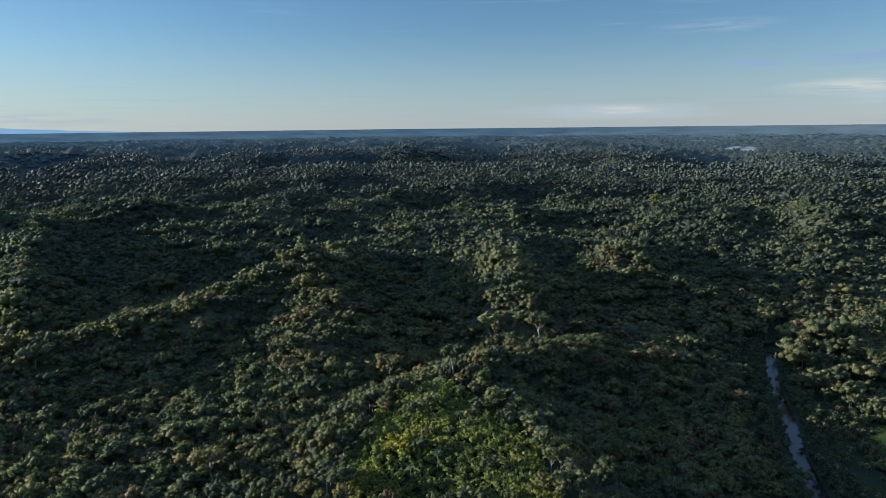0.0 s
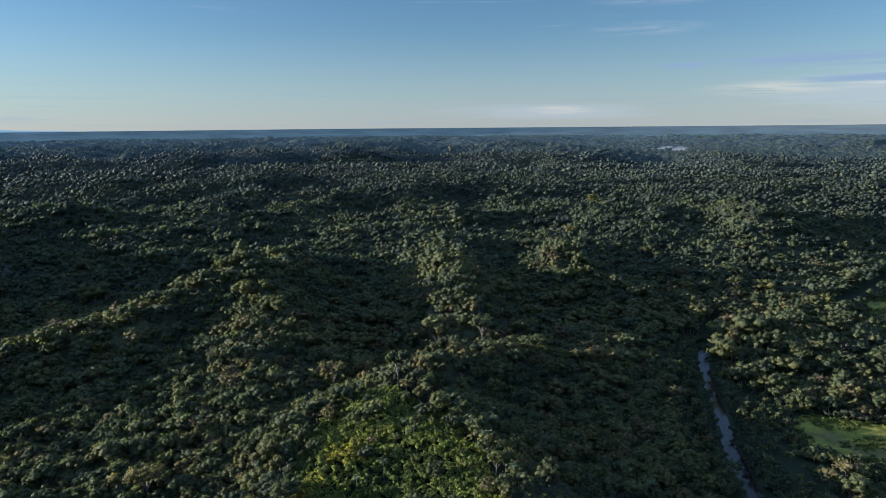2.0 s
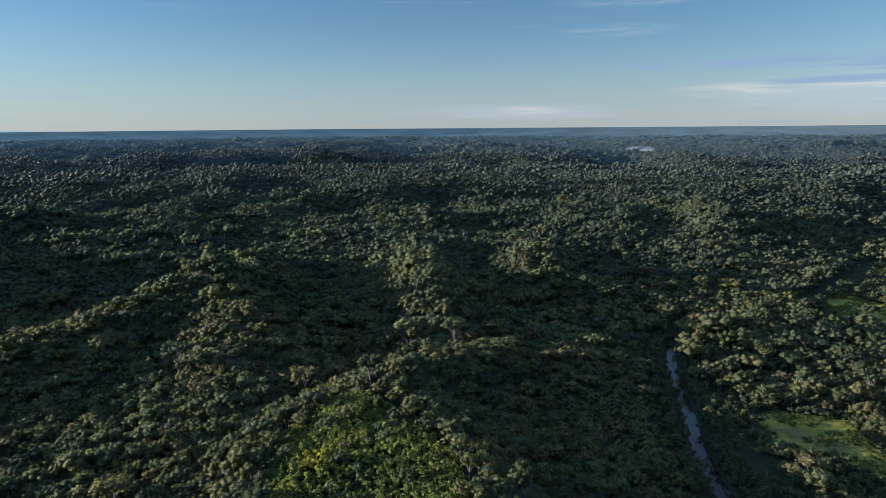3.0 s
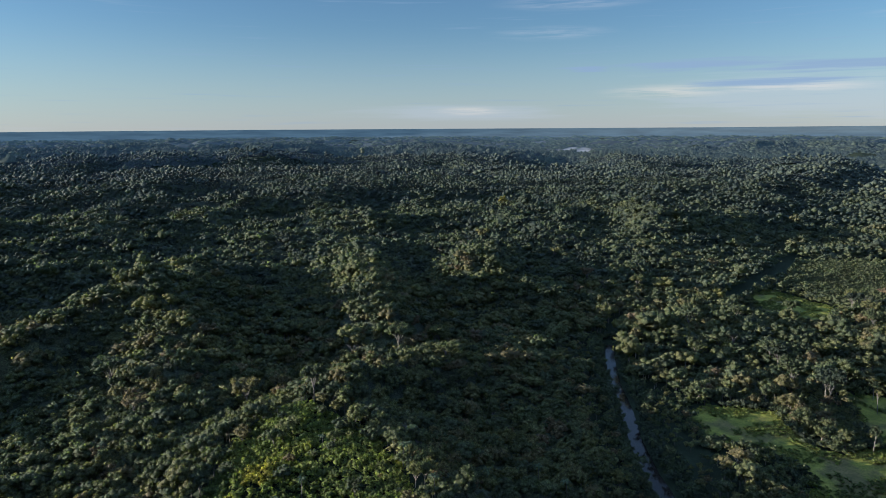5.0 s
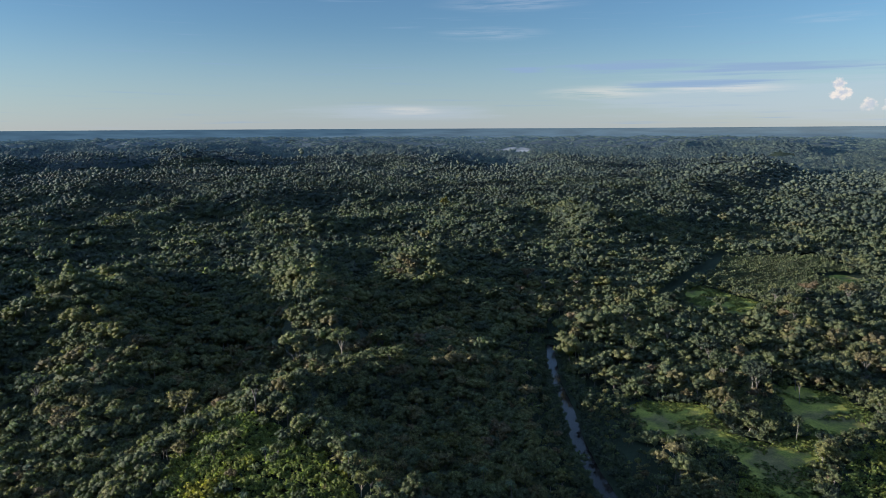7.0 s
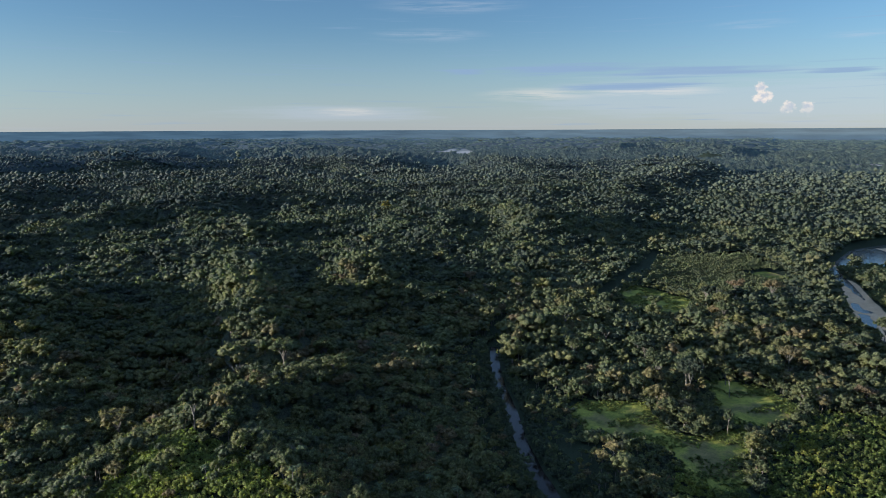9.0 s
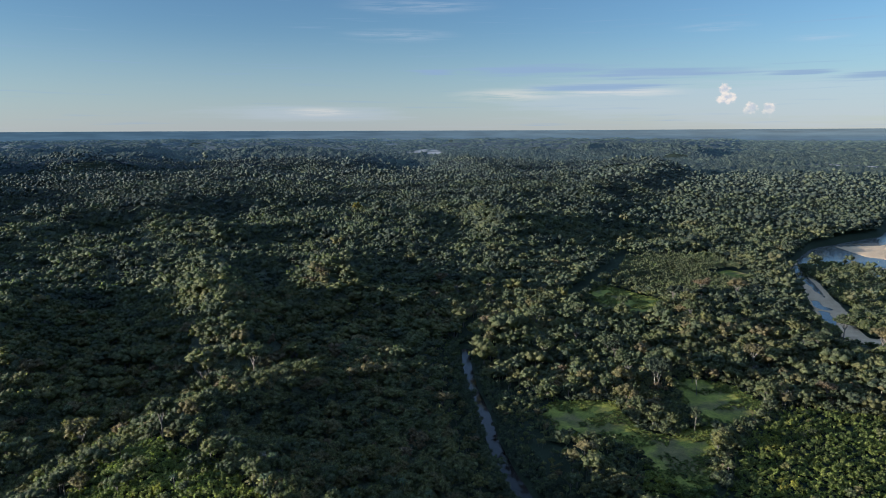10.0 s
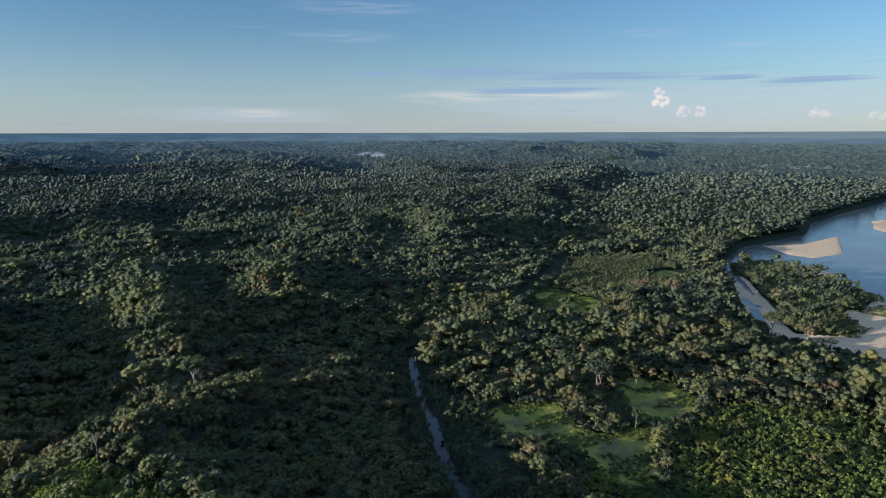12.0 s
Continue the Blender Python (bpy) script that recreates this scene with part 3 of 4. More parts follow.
def trunk_pieces(rng, height, base, spread, thick, limbs, sides=5):
    """The stem, and then each limb."""
    lean = rng.normal(size=2) * 0.05 * height
    top = (lean[0], lean[1], base + 0.5 * (height - base))
    pieces = [tube([(0, 0, -1.5), (lean[0] * 0.3, lean[1] * 0.3, base * 0.5), top], [thick * 1.25, thick * 0.9, thick * 0.45], sides)]
    for k in range(limbs):
        a = 2 * math.pi * (k + rng.uniform(-0.3, 0.3)) / limbs
        z0 = base * rng.uniform(0.6, 1.0)
        out = spread * rng.uniform(0.55, 0.85)
        end = (lean[0] + math.cos(a) * out, lean[1] + math.sin(a) * out, base + (height - base) * rng.uniform(0.35, 0.7))
        mid = (lean[0] * 0.6 + math.cos(a) * out * 0.45, lean[1] * 0.6 + math.sin(a) * out * 0.45, z0 * 0.45 + end[2] * 0.55)
        pieces.append(tube([(lean[0] * 0.5, lean[1] * 0.5, z0), mid, end], [thick * 0.5, thick * 0.33, thick * 0.12], 4))
    return pieces


def trunk_shape(*sizes):
    return joined(trunk_pieces(*sizes))


# ---- plants: where they stand ----
def scatter(rng, spacing, r0, r1, a0, a1, jitter=0.42):
    """Uneven points on a hexagonal net within a ring sector."""
    ys = np.arange(-r1, r1 + spacing, spacing * 0.866)
    xs = np.arange(-r1, r1 + spacing, spacing)
    x, y = np.meshgrid(xs, ys)
    x = x + (np.arange(len(ys)) % 2)[:, None] * spacing / 2
    r, a = np.hypot(x, y), np.degrees(np.arctan2(x, y))
    keep = (r > r0) & (r <= r1) & (a >= a0) & (a <= a1)
    x, y = x[keep], y[keep]
    return x + rng.normal(size=len(x)) * spacing * jitter * 0.6, y + rng.normal(size=len(x)) * spacing * jitter * 0.6


VINES = ((-42, 222), (-34, 290), (-5, 305), (20, 285), (34, 240), (38, 195), (25, 160), (0, 165), (-25, 190))
OPEN_GROVE = ((236, 300), (300, 300), (312, 262), (300, 232), (262, 226), (240, 250))


def wooded(x, y, gap=2.0):
    """True where trees can stand."""
    ok = (line_distance(x, y, SEEN_CREEK) > 5.5 + 1.5 * gap) & (line_distance(x, y, CREEK[7:10]) > 3.0 + 1.2 * gap) & (line_distance(x, y, CREEK[11:15]) > 5.6 + 1.2 * gap)
    ok &= glade_depth(x, y) < -gap
    ok &= inside(x, y, BEACH) < -gap - 5
    for poly in BARS + (PLANTATION,):
        ok &= inside(x, y, poly) < -gap
    ok &= (inside(x, y, OPEN_GROVE) < 0) | (value_noise(x, y, 6.5, 12) > 0.22)
    ok &= ((inside(x, y, SCRUB) < 0) & (inside(x, y, VINES) < 0)) | (gap < 1) | (value_noise(x, y, 5.5, 14) > np.where(inside(x, y, SCRUB) > 0, 0.80, 0.66))
    on_island = inside(x, y, ISLAND) > 5
    return ok & (((inside(x, y, RIVER) < -gap * 0.5) & (inside(x, y, CHANNEL) < -gap - 5)) | on_island)


def stand(rng, x, y, scale):
    """Size of each tree: (radius, height) factors, smaller on the scrub, the island and by the creek."""
    k = scale * rng.lognormal(-0.02, 0.14, len(x)) * (0.84 + 0.24 * value_noise(x, y, 60, 3)) * np.where(rng.rand(len(x)) < 0.04, 1.22, 1.0)
    low = np.maximum(smooth(inside(x, y, SCRUB), -4, 6) * 0.48, smooth(inside(x, y, ISLAND), -2, 2) * 0.38)
    west = x < np.interp(y, [p[1] for p in SEEN_CREEK], [p[0] for p in SEEN_CREEK])
    low = np.maximum(low, smooth(line_distance(x, y, SEEN_CREEK), 26, 12) * np.where(west | (y < 250), 0.5, -0.1))
    low = np.maximum(low, smooth(inside(x, y, BEACH), -60, -12) * 0.42)
    low = np.maximum(low, smooth(inside(x, y, PLANTATION), -24, -6) * 0.38)
    low = np.maximum(low, smooth(inside(x, y, LOW_BANK), -4, 3) * 0.58)
    depth = glade_depth(x, y)
    low = np.maximum(low, np.where(glade_depth(x * 1.04, y * 1.04) > depth, smooth(depth, -24, -10) * 0.52, 0))
    low = np.maximum(low, smooth(inside(x, y, VINES), -4, 6) * np.where(rng.rand(len(x)) < 0.5, 0.4, 0.1))
    return k * (1 - low)


def tree_stuff(name, label, rng, x, y, scale, shapes, mats, tone, soft_faces=False):
    """Many trees as one mesh; shapes are (verts, quads, tris, trunk verts, trunk quads)."""
    which = rng.randint(0, len(shapes), len(x))
    turn, z = rng.uniform(0, 2 * math.pi, len(x)), np.where(np.hypot(x, y) < 2350, ground_z(x, y), far_land(x, y) - 1)
    stretch = rng.uniform(0.88, 1.14, len(x))
    V, Q, T, qt, tt, qm, tm, n = [], [], [], [], [], [], [], 0
    for k, (cv, cq, ct, tv, tq) in enumerate(shapes):
        m = np.flatnonzero(which == k)
        if not len(m):
            continue
        v = np.vstack([cv, tv]) if len(tv) else cv
        c, s = np.cos(turn[m])[:, None], np.sin(turn[m])[:, None]
        px = (v[:, 0] * c - v[:, 1] * s) * scale[m][:, None] + x[m][:, None]
        py = (v[:, 0] * s + v[:, 1] * c) * scale[m][:, None] + y[m][:, None]
        pz = v[:, 2] * (scale[m] * stretch[m])[:, None] + z[m][:, None]
        V.append(np.stack(far_place(px, py, pz), -1).reshape(-1, 3))
        off = (n + np.arange(len(m)) * len(v))[:, None, None]
        quads = np.vstack([cq, tq + len(cv)]) if len(tv) else cq
        Q.append((quads[None] + off).reshape(-1, 4))
        T.append((ct[None] + off).reshape(-1, 3))
        qt.append(np.repeat(tone[m], len(quads)))
        tt.append(np.repeat(tone[m], len(ct)))
        slots = np.zeros((len(m), len(quads)), int)
        slots[:, len(cq):] = 1
        qm.append(slots.ravel())
        tm.append(np.zeros(len(m) * len(ct), int))
        n += len(m) * len(v)
    Q, T = np.vstack(Q), np.vstack(T)
    ob = mesh_object(name, np.vstack(V), [Q, T], mats, face_mats=np.concatenate(qm + tm),
                     tone=np.concatenate(qt + tt), smooth_faces=soft_faces)
    return tagged(ob, label, "forest", kind="stuff")


def tones(rng, x, y):
    """A tone for each tree, with patches of like trees."""
    return np.clip(0.72 * rng.rand(len(x)) + 0.42 * value_noise(x, y, 45, 7) + 0.02 - 0.18 * hill_share(x, y) * smooth(np.hypot(x, y), 350, 900) + 0.12 * (rng.rand(len(x)) > 0.93), 0, 0.985)


rng = np.random.RandomState(5)
NO = (np.zeros((0, 3)), np.zeros((0, 4), int))
FORMS = ((4.4, 11, 4.0, 13, 0.0), (5.2, 11.5, 5.0, 15, 0.3), (3.8, 12, 4.5, 13, 0.0), (4.8, 10.5, 3.5, 14, 0.1), (3.4, 10, 3.0, 11, 0.0), (5.6, 12.5, 6.0, 15, 0.5),
         (4.0, 13, 5.0, 13, 0.0), (5.0, 11, 3.5, 16, 0.0))
near_shapes, mid_shapes, lite_shapes, clump_shapes, far_shapes, speck_shapes = [], [], [], [], [], []
for radius, height, base, lobes, flat in FORMS:
    crown = crown_shape(rng, radius, height, base * 0.8, 100, 0.7, lobes - 2, flat, 1)
    near_shapes.append((*crown, *trunk_shape(rng, height, base, radius, 0.26, 2, 4)))
    crown = crown_shape(rng, radius, height, 0.6 + 0.7 * base, 30, 0.95, lobes // 2 + 1, flat * 0.8, 1)
    mid_shapes.append((*crown, *tube([(0, 0, -1.5), (0, 0, base + 2)], [0.3, 0.2], 3)))
for radius, height, base, lobes, flat in FORMS + FORMS:
    lite_shapes.append((*crown_shape(rng, radius * 1.02, height, 1.5 + 0.5 * base, 12, 1.5, 4, flat * 0.8, 1), *NO))
    v, q, f = crown_shape(rng, radius * 1.05, height, 1.5 + 0.5 * base, 0, 1.5, 3, flat * 0.8, 1)
    clump_shapes.append((v[6:], q, f[8:] - 6, *NO))
    v, q, f = crown_shape(rng, radius * 1.1, height, 1.5 + 0.5 * base, 0, 1.5, 2, flat * 0.8, 1)
    far_shapes.append((v[6:], q, f[8:] - 6, *NO))
    ring = np.arange(5) * 2 * math.pi / 5 + rng.uniform(-0.4, 0.4, 5)
    v = [(math.cos(a) * radius * rng.uniform(0.9, 1.3), math.sin(a) * radius * rng.uniform(0.9, 1.3), height * rng.uniform(0.15, 0.4)) for a in ring]
    speck_shapes.append((np.array(v + [(0, 0, height * 0.85)]) * [1.15, 1.15, 0.62], np.zeros((0, 4), int), np.array([(k, (k + 1) % 5, 5) for k in range(5)]), *NO))

VIEW = (-41, 72)
# trees of the nearest slopes
x, y = scatter(rng, 6.8, 165, 390, *VIEW)
ok = wooded(x, y)
x, y = x[ok], y[ok]
size = stand(rng, x, y, 0.9)
single = np.zeros(len(x), bool)
order = np.argsort(np.hypot(x, y))
single[order[(np.hypot(x, y) > 205)[order]][:285]] = True
tone = tones(rng, x, y)
m = ~single
tree_stuff("near_forest", "dense rainforest trees with mixed green and olive crowns", rng, x[m], y[m], size[m], near_shapes, [LEAF, BARK], tone[m], True)
near_x, near_y, near_size = x[single], y[single], size[single]

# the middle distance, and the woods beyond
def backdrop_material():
    m, nt, bsdf = material("far forest with painted haze")
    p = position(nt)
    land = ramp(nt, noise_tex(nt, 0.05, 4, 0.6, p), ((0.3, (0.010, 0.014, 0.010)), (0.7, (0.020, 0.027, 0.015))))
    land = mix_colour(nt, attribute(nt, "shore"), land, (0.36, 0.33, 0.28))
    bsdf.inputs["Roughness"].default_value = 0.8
    # haze painted in: blue emission rises and the land's colour darkens with distance
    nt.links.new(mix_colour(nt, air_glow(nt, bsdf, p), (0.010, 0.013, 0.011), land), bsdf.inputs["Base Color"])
    return m


def wood(name, label, spacing, r0, r1, size, shapes, tint=1.0, leaf=None):
    x, y = scatter(rng, spacing, r0, r1, *VIEW)
    ok = wooded(x, y)
    for s in SHORES:
        ok &= inside(x, y, s) < -5
    x, y = x[ok], y[ok]
    return tree_stuff(name, label, rng, x, y, stand(rng, x, y, size) * rng.lognormal(-0.02, 0.17, len(x)), shapes, [leaf or LEAF, BARK], tint * tones(rng, x, y), True)


wood("hill_forest", "rainforest covering low ridges and the flood plain", 7.0, 390, 620, 0.92, mid_shapes)
# from here on: haze-tinted leaves, and tones made darker with distance
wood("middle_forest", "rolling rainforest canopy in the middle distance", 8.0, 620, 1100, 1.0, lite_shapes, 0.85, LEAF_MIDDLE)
wood("distant_forest", "dark green canopy of distant rounded crowns", 9.4, 1100, 1600, 1.3, clump_shapes, 0.66, LEAF_HAZED)
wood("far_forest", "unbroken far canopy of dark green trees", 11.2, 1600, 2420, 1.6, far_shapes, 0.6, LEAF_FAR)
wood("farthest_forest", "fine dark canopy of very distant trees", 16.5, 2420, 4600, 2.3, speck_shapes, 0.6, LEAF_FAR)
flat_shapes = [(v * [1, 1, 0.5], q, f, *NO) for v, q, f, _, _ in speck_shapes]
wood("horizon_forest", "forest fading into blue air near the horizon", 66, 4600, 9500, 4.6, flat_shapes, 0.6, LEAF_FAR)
# leafy understory sheet, added so the gaps between the crowns don't go black
az = np.arange(VIEW[0], VIEW[1], 0.55)
radii = np.concatenate([np.arange(165, 900, 5.0), np.arange(900, 1500, 9), np.arange(1500, 2200, 15)])
ux, uy = polar_grid(az, radii)
open_edge = np.maximum.reduce([glade_depth(ux, uy) + 16, inside(ux, uy, SCRUB) + 8, inside(ux, uy, VINES) + 8, inside(ux, uy, ISLAND) + 8, inside(ux, uy, CHANNEL) + 10, inside(ux, uy, LOW_BANK) + 8, 24 - line_distance(ux, uy, SEEN_CREEK), 14 - line_distance(ux, uy, CREEK[6:10]), 17 - line_distance(ux, uy, CREEK[11:])])
leafy = wooded(ux, uy, 6.0) & (open_edge < 0)
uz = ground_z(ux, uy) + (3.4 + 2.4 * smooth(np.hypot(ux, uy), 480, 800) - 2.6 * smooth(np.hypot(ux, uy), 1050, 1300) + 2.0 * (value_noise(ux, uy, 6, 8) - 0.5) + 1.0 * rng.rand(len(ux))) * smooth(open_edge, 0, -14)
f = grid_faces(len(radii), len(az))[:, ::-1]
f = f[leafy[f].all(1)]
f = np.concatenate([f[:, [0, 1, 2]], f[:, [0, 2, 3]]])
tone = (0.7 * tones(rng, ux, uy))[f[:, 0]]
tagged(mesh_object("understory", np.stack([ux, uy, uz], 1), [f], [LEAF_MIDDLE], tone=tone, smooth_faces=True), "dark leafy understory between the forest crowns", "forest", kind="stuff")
x, y = scatter(rng, 8.0, 14, 165, -180, 180)
ok = wooded(x, y)
x, y = x[ok], y[ok]
tree_stuff("forest_below", "rainforest trees on the slopes below the viewpoint", rng, x, y, stand(rng, x, y, 0.95), lite_shapes, [LEAF, BARK], tones(rng, x, y), True)
x, y = scatter(rng, 18, 165, 800, -180, 180)
a, d = np.degrees(np.arctan2(x, y)), np.hypot(x, y)
ok = wooded(x, y) & ((a < VIEW[0]) | (a > VIEW[1]))
x, y = x[ok], y[ok]
tree_stuff("forest_behind", "forest going on behind the viewpoint", rng, x, y, stand(rng, x, y, 1.1), far_shapes, [LEAF, BARK], tones(rng, x, y), True)

# rows of a low plantation on the plain
px, py = np.meshgrid(np.arange(440, 700, 4.9), np.arange(410, 620, 4.7))
px, py = px.ravel() * 0.9 + py.ravel() * 0.1 + 10, py.ravel() + 0.12 * (px.ravel() - 560)
px, py = px + rng.normal(size=len(px)) * 0.6, py + rng.normal(size=len(px)) * 0.6
ok = (inside(px, py, PLANTATION) > -1) & (glade_depth(px, py) < -1)
px, py = px[ok], py[ok]
tree_stuff("plantation", "even rows of low dark green plantation trees", rng, px, py, rng.uniform(0.56, 0.74, len(px)), lite_shapes[:1] + lite_shapes[4:5], [LEAF, BARK],
           0.40 + 0.2 * rng.rand(len(px)), True)

# scrub and vines on the open hilltop and the low ground by the glades
bush_shapes = []
for radius, height in ((1.6, 2.6), (2.1, 3.2), (1.3, 3.4), (2.6, 2.8)):
    bush_shapes.append((*crown_shape(rng, radius, height, 0.2, 22, 0.85, 4, 0.0, 1), *NO))
for name, label, poly, gap in (("hilltop_scrub", "sunlit bright green vines and scrub on the hilltop", VINES, 2.9),
                               ("low_scrub", "bright green low scrub beside the grassy clearing", SCRUB, 3.8)):
    x, y = scatter(rng, gap, 60, 470, *VIEW)
    ok = (inside(x, y, poly) > 0) & wooded(x, y, -0.5)
    x, y = x[ok], y[ok]
    yellow = smooth(np.hypot(x + 20, y - 241), 11, 4) * 0.9 if poly is VINES else 0
    tree_stuff(name, label, rng, x, y, rng.uniform(0.7, 1.3, len(x)), bush_shapes, [LEAF_VINE, BARK],
               np.clip(0.7 * value_noise(x, y, 14, 4) + 0.25 * rng.rand(len(x)) + yellow + 0.06, 0, 1), True)

x, y = scatter(rng, 4.4, 180, 700, 25, 68)
edge = np.maximum.reduce([glade_depth(x, y)] + [inside(x, y, g) for g in (BEACH, CHANNEL, SCRUB)])
ok = (edge < -0.5) & (edge > -14) & wooded(x, y, -1.0) & (inside(x, y, ISLAND) < -30)
x, y = x[ok], y[ok]
tree_stuff("edge_thicket", "leafy thicket along the edges of the clearings", rng, x, y, rng.uniform(0.7, 1.7, len(x)), bush_shapes, [LEAF, BARK], 0.85 * rng.rand(len(x)), True)
x, y = scatter(rng, 5.2, 560, 960, 50, 72)
ok = inside(x, y, ISLAND) + 8 * (fractal(x, y, 14, 2, 4) - 0.5) > -6
x, y = x[ok], y[ok]
tree_stuff("island_thicket", "dense green thicket on the river island", rng, x, y, rng.uniform(1.1, 1.9, len(x)) * (0.8 + 0.7 * value_noise(x, y, 22, 8)), bush_shapes, [LEAF, BARK], 0.2 + 0.6 * value_noise(x, y, 16, 3), True)
x, y = scatter(rng, 3.0, 200, 400, 30, 62)
ok = (inside(x, y, OPEN_GROVE) > 0) & wooded(x, y, 0.0)
x, y = x[ok], y[ok]
tree_stuff("grove_undergrowth", "green undergrowth below the open grove", rng, x, y, rng.uniform(0.8, 1.6, len(x)), bush_shapes, [LEAF, BARK], 0.7 * rng.rand(len(x)), True)
x, y = scatter(rng, 2.9, 100, 760, 5, 46)
d = line_distance(x, y, SEEN_CREEK)
ok = (d > 4.4 + 2.0 * value_noise(x, y, 9, 2)) & (d < 14) & wooded(x, y, -2.0)
x, y = x[ok], y[ok]
tree_stuff("creek_bank_scrub", "dark green bushes overhanging the creek banks", rng, x, y, rng.uniform(0.7, 1.7, len(x)), bush_shapes, [LEAF, BARK], 0.45 * rng.rand(len(x)), True)

weed_shapes = [(v * [1, 1, 0.55], q, f, *NO) for v, q, f, _, _ in bush_shapes]
x, y = scatter(rng, 2.7, 240, 780, 35, 66)
d = glade_depth(x, y)
ok = (d > -2) & (value_noise(x, y, 10, 9) + 0.5 * smooth(d, 6, -1) > 0.52)
x, y = x[ok], y[ok]
tree_stuff("grass", "tall grass, weeds and low bushes on the clearings", rng, x, y, rng.uniform(0.3, 0.85, len(x)), weed_shapes, [LEAF_VINE, BARK], np.clip(value_noise(x, y, 12, 6) * 0.6 + 0.3 * rng.rand(len(x)) + 0.1, 0, 0.97), True)

x, y = scatter(rng, 2.6, 480, 900, 55, 72)
d = inside(x, y, ISLAND)
ok = (d < 0) & (d > -42) & (inside(x, y, BEACH) > 2) & (value_noise(x, y, 13, 11) + 0.25 * smooth(d, -42, -5) > 0.72)
x, y = x[ok], y[ok]
tree_stuff("beach_weeds", "patches of dry grass and low weeds on the sand", rng, x, y, rng.uniform(0.25, 0.7, len(x)), weed_shapes, [LEAF_VINE, BARK], 0.4 + 0.5 * rng.rand(len(x)), True)

# ---- land beyond 2.5 km, up to the horizon ----
dep = np.radians(np.concatenate([np.linspace(3.6, 0.9, 84), np.geomspace(0.88, 0.03, 30)]))
az = np.concatenate([np.arange(-180, -44, 2.0), np.arange(-44, 75, 0.4), np.arange(75, 181, 2.0)])
bx, by = polar_grid(az, (MEAN_EYE - 15) / np.tan(dep))
br = np.hypot(bx, by)
bz = far_land(bx, by) - 2 + (4 * value_noise(bx, by, 15, 4) + 3 * rng.rand(len(bx))) * (0.3 + 0.7 * smooth(br, 14000, 3500))
shore = np.zeros(len(bx))
for k, s in enumerate(SHORES):
    bank = 45 if k == 4 else 0
    shore = np.maximum(shore, smooth(inside(bx, by, s), bank - 12, bank + 12) * (0.5 if k == 5 else 1) * smooth(fractal(bx, by, 120, 2, 5), 0.25, 0.42))
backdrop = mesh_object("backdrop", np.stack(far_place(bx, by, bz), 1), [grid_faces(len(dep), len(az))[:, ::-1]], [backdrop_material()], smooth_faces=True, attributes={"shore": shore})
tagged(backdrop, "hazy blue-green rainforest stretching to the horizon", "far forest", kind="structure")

# ---- single trees of the nearest slopes ----
def thing(name, label, category, group=""):
    return tagged(new(name), label, category, group)


def part(name, shape, mats, parent, label="", soft_faces=False):
    verts, faces = shape[0], list(shape[1:])
    return tagged(mesh_object(name, verts, faces, mats, parent, smooth_faces=soft_faces), label)


def placed(x, y, turn, scale, sink=0.0):
    z = float(ground_z(np.array([x]), np.array([y]))[0])
    return pose(x, y, z - sink, 0, 0, turn) @ Matrix.Scale(scale, 4)


def plant_all(protos, spots, rng, stretch=0.12):
    """Puts each prototype at its first spot and copies of it at the others."""
    used = set()
    for k, (x, y, scale) in enumerate(spots):
        p = protos[k % len(protos)]
        m = placed(x, y, rng.uniform(0, 360), scale) @ Matrix.Scale(rng.uniform(1 - stretch, 1 + stretch), 4, (0, 0, 1))
        if p.name in used:
            copy_thing(p, m)
        else:
            used.add(p.name)
            p.matrix_basis = m


def limbed_trunk(pieces, bark, parent, label):
    trunk = part("trunk", pieces[0], [bark], parent, label, True)
    for p in pieces[1:]:
        part("limb", p, [bark], trunk, "", True)
    return trunk


def rainforest_tree(form, rng):
    radius, height, base, lobes, flat = form
    ob = thing("rainforest_tree", "tall rainforest tree with a dense rounded green crown", "tree", "trees of the near slopes")
    limbed_trunk(trunk_pieces(rng, height, base, radius, 0.28, 4, 6), BARK, ob, "grey-brown bark")
    part("crown", crown_shape(rng, radius, height, base * 0.8, 300, 0.55, lobes + 2, flat, 1), [LEAF_OWN], ob, "", True)
    return ob


protos = [rainforest_tree(f, rng) for f in FORMS]
plant_all(protos, [(float(a), float(b), float(c)) for a, b, c in zip(near_x, near_y, near_size)], rng)


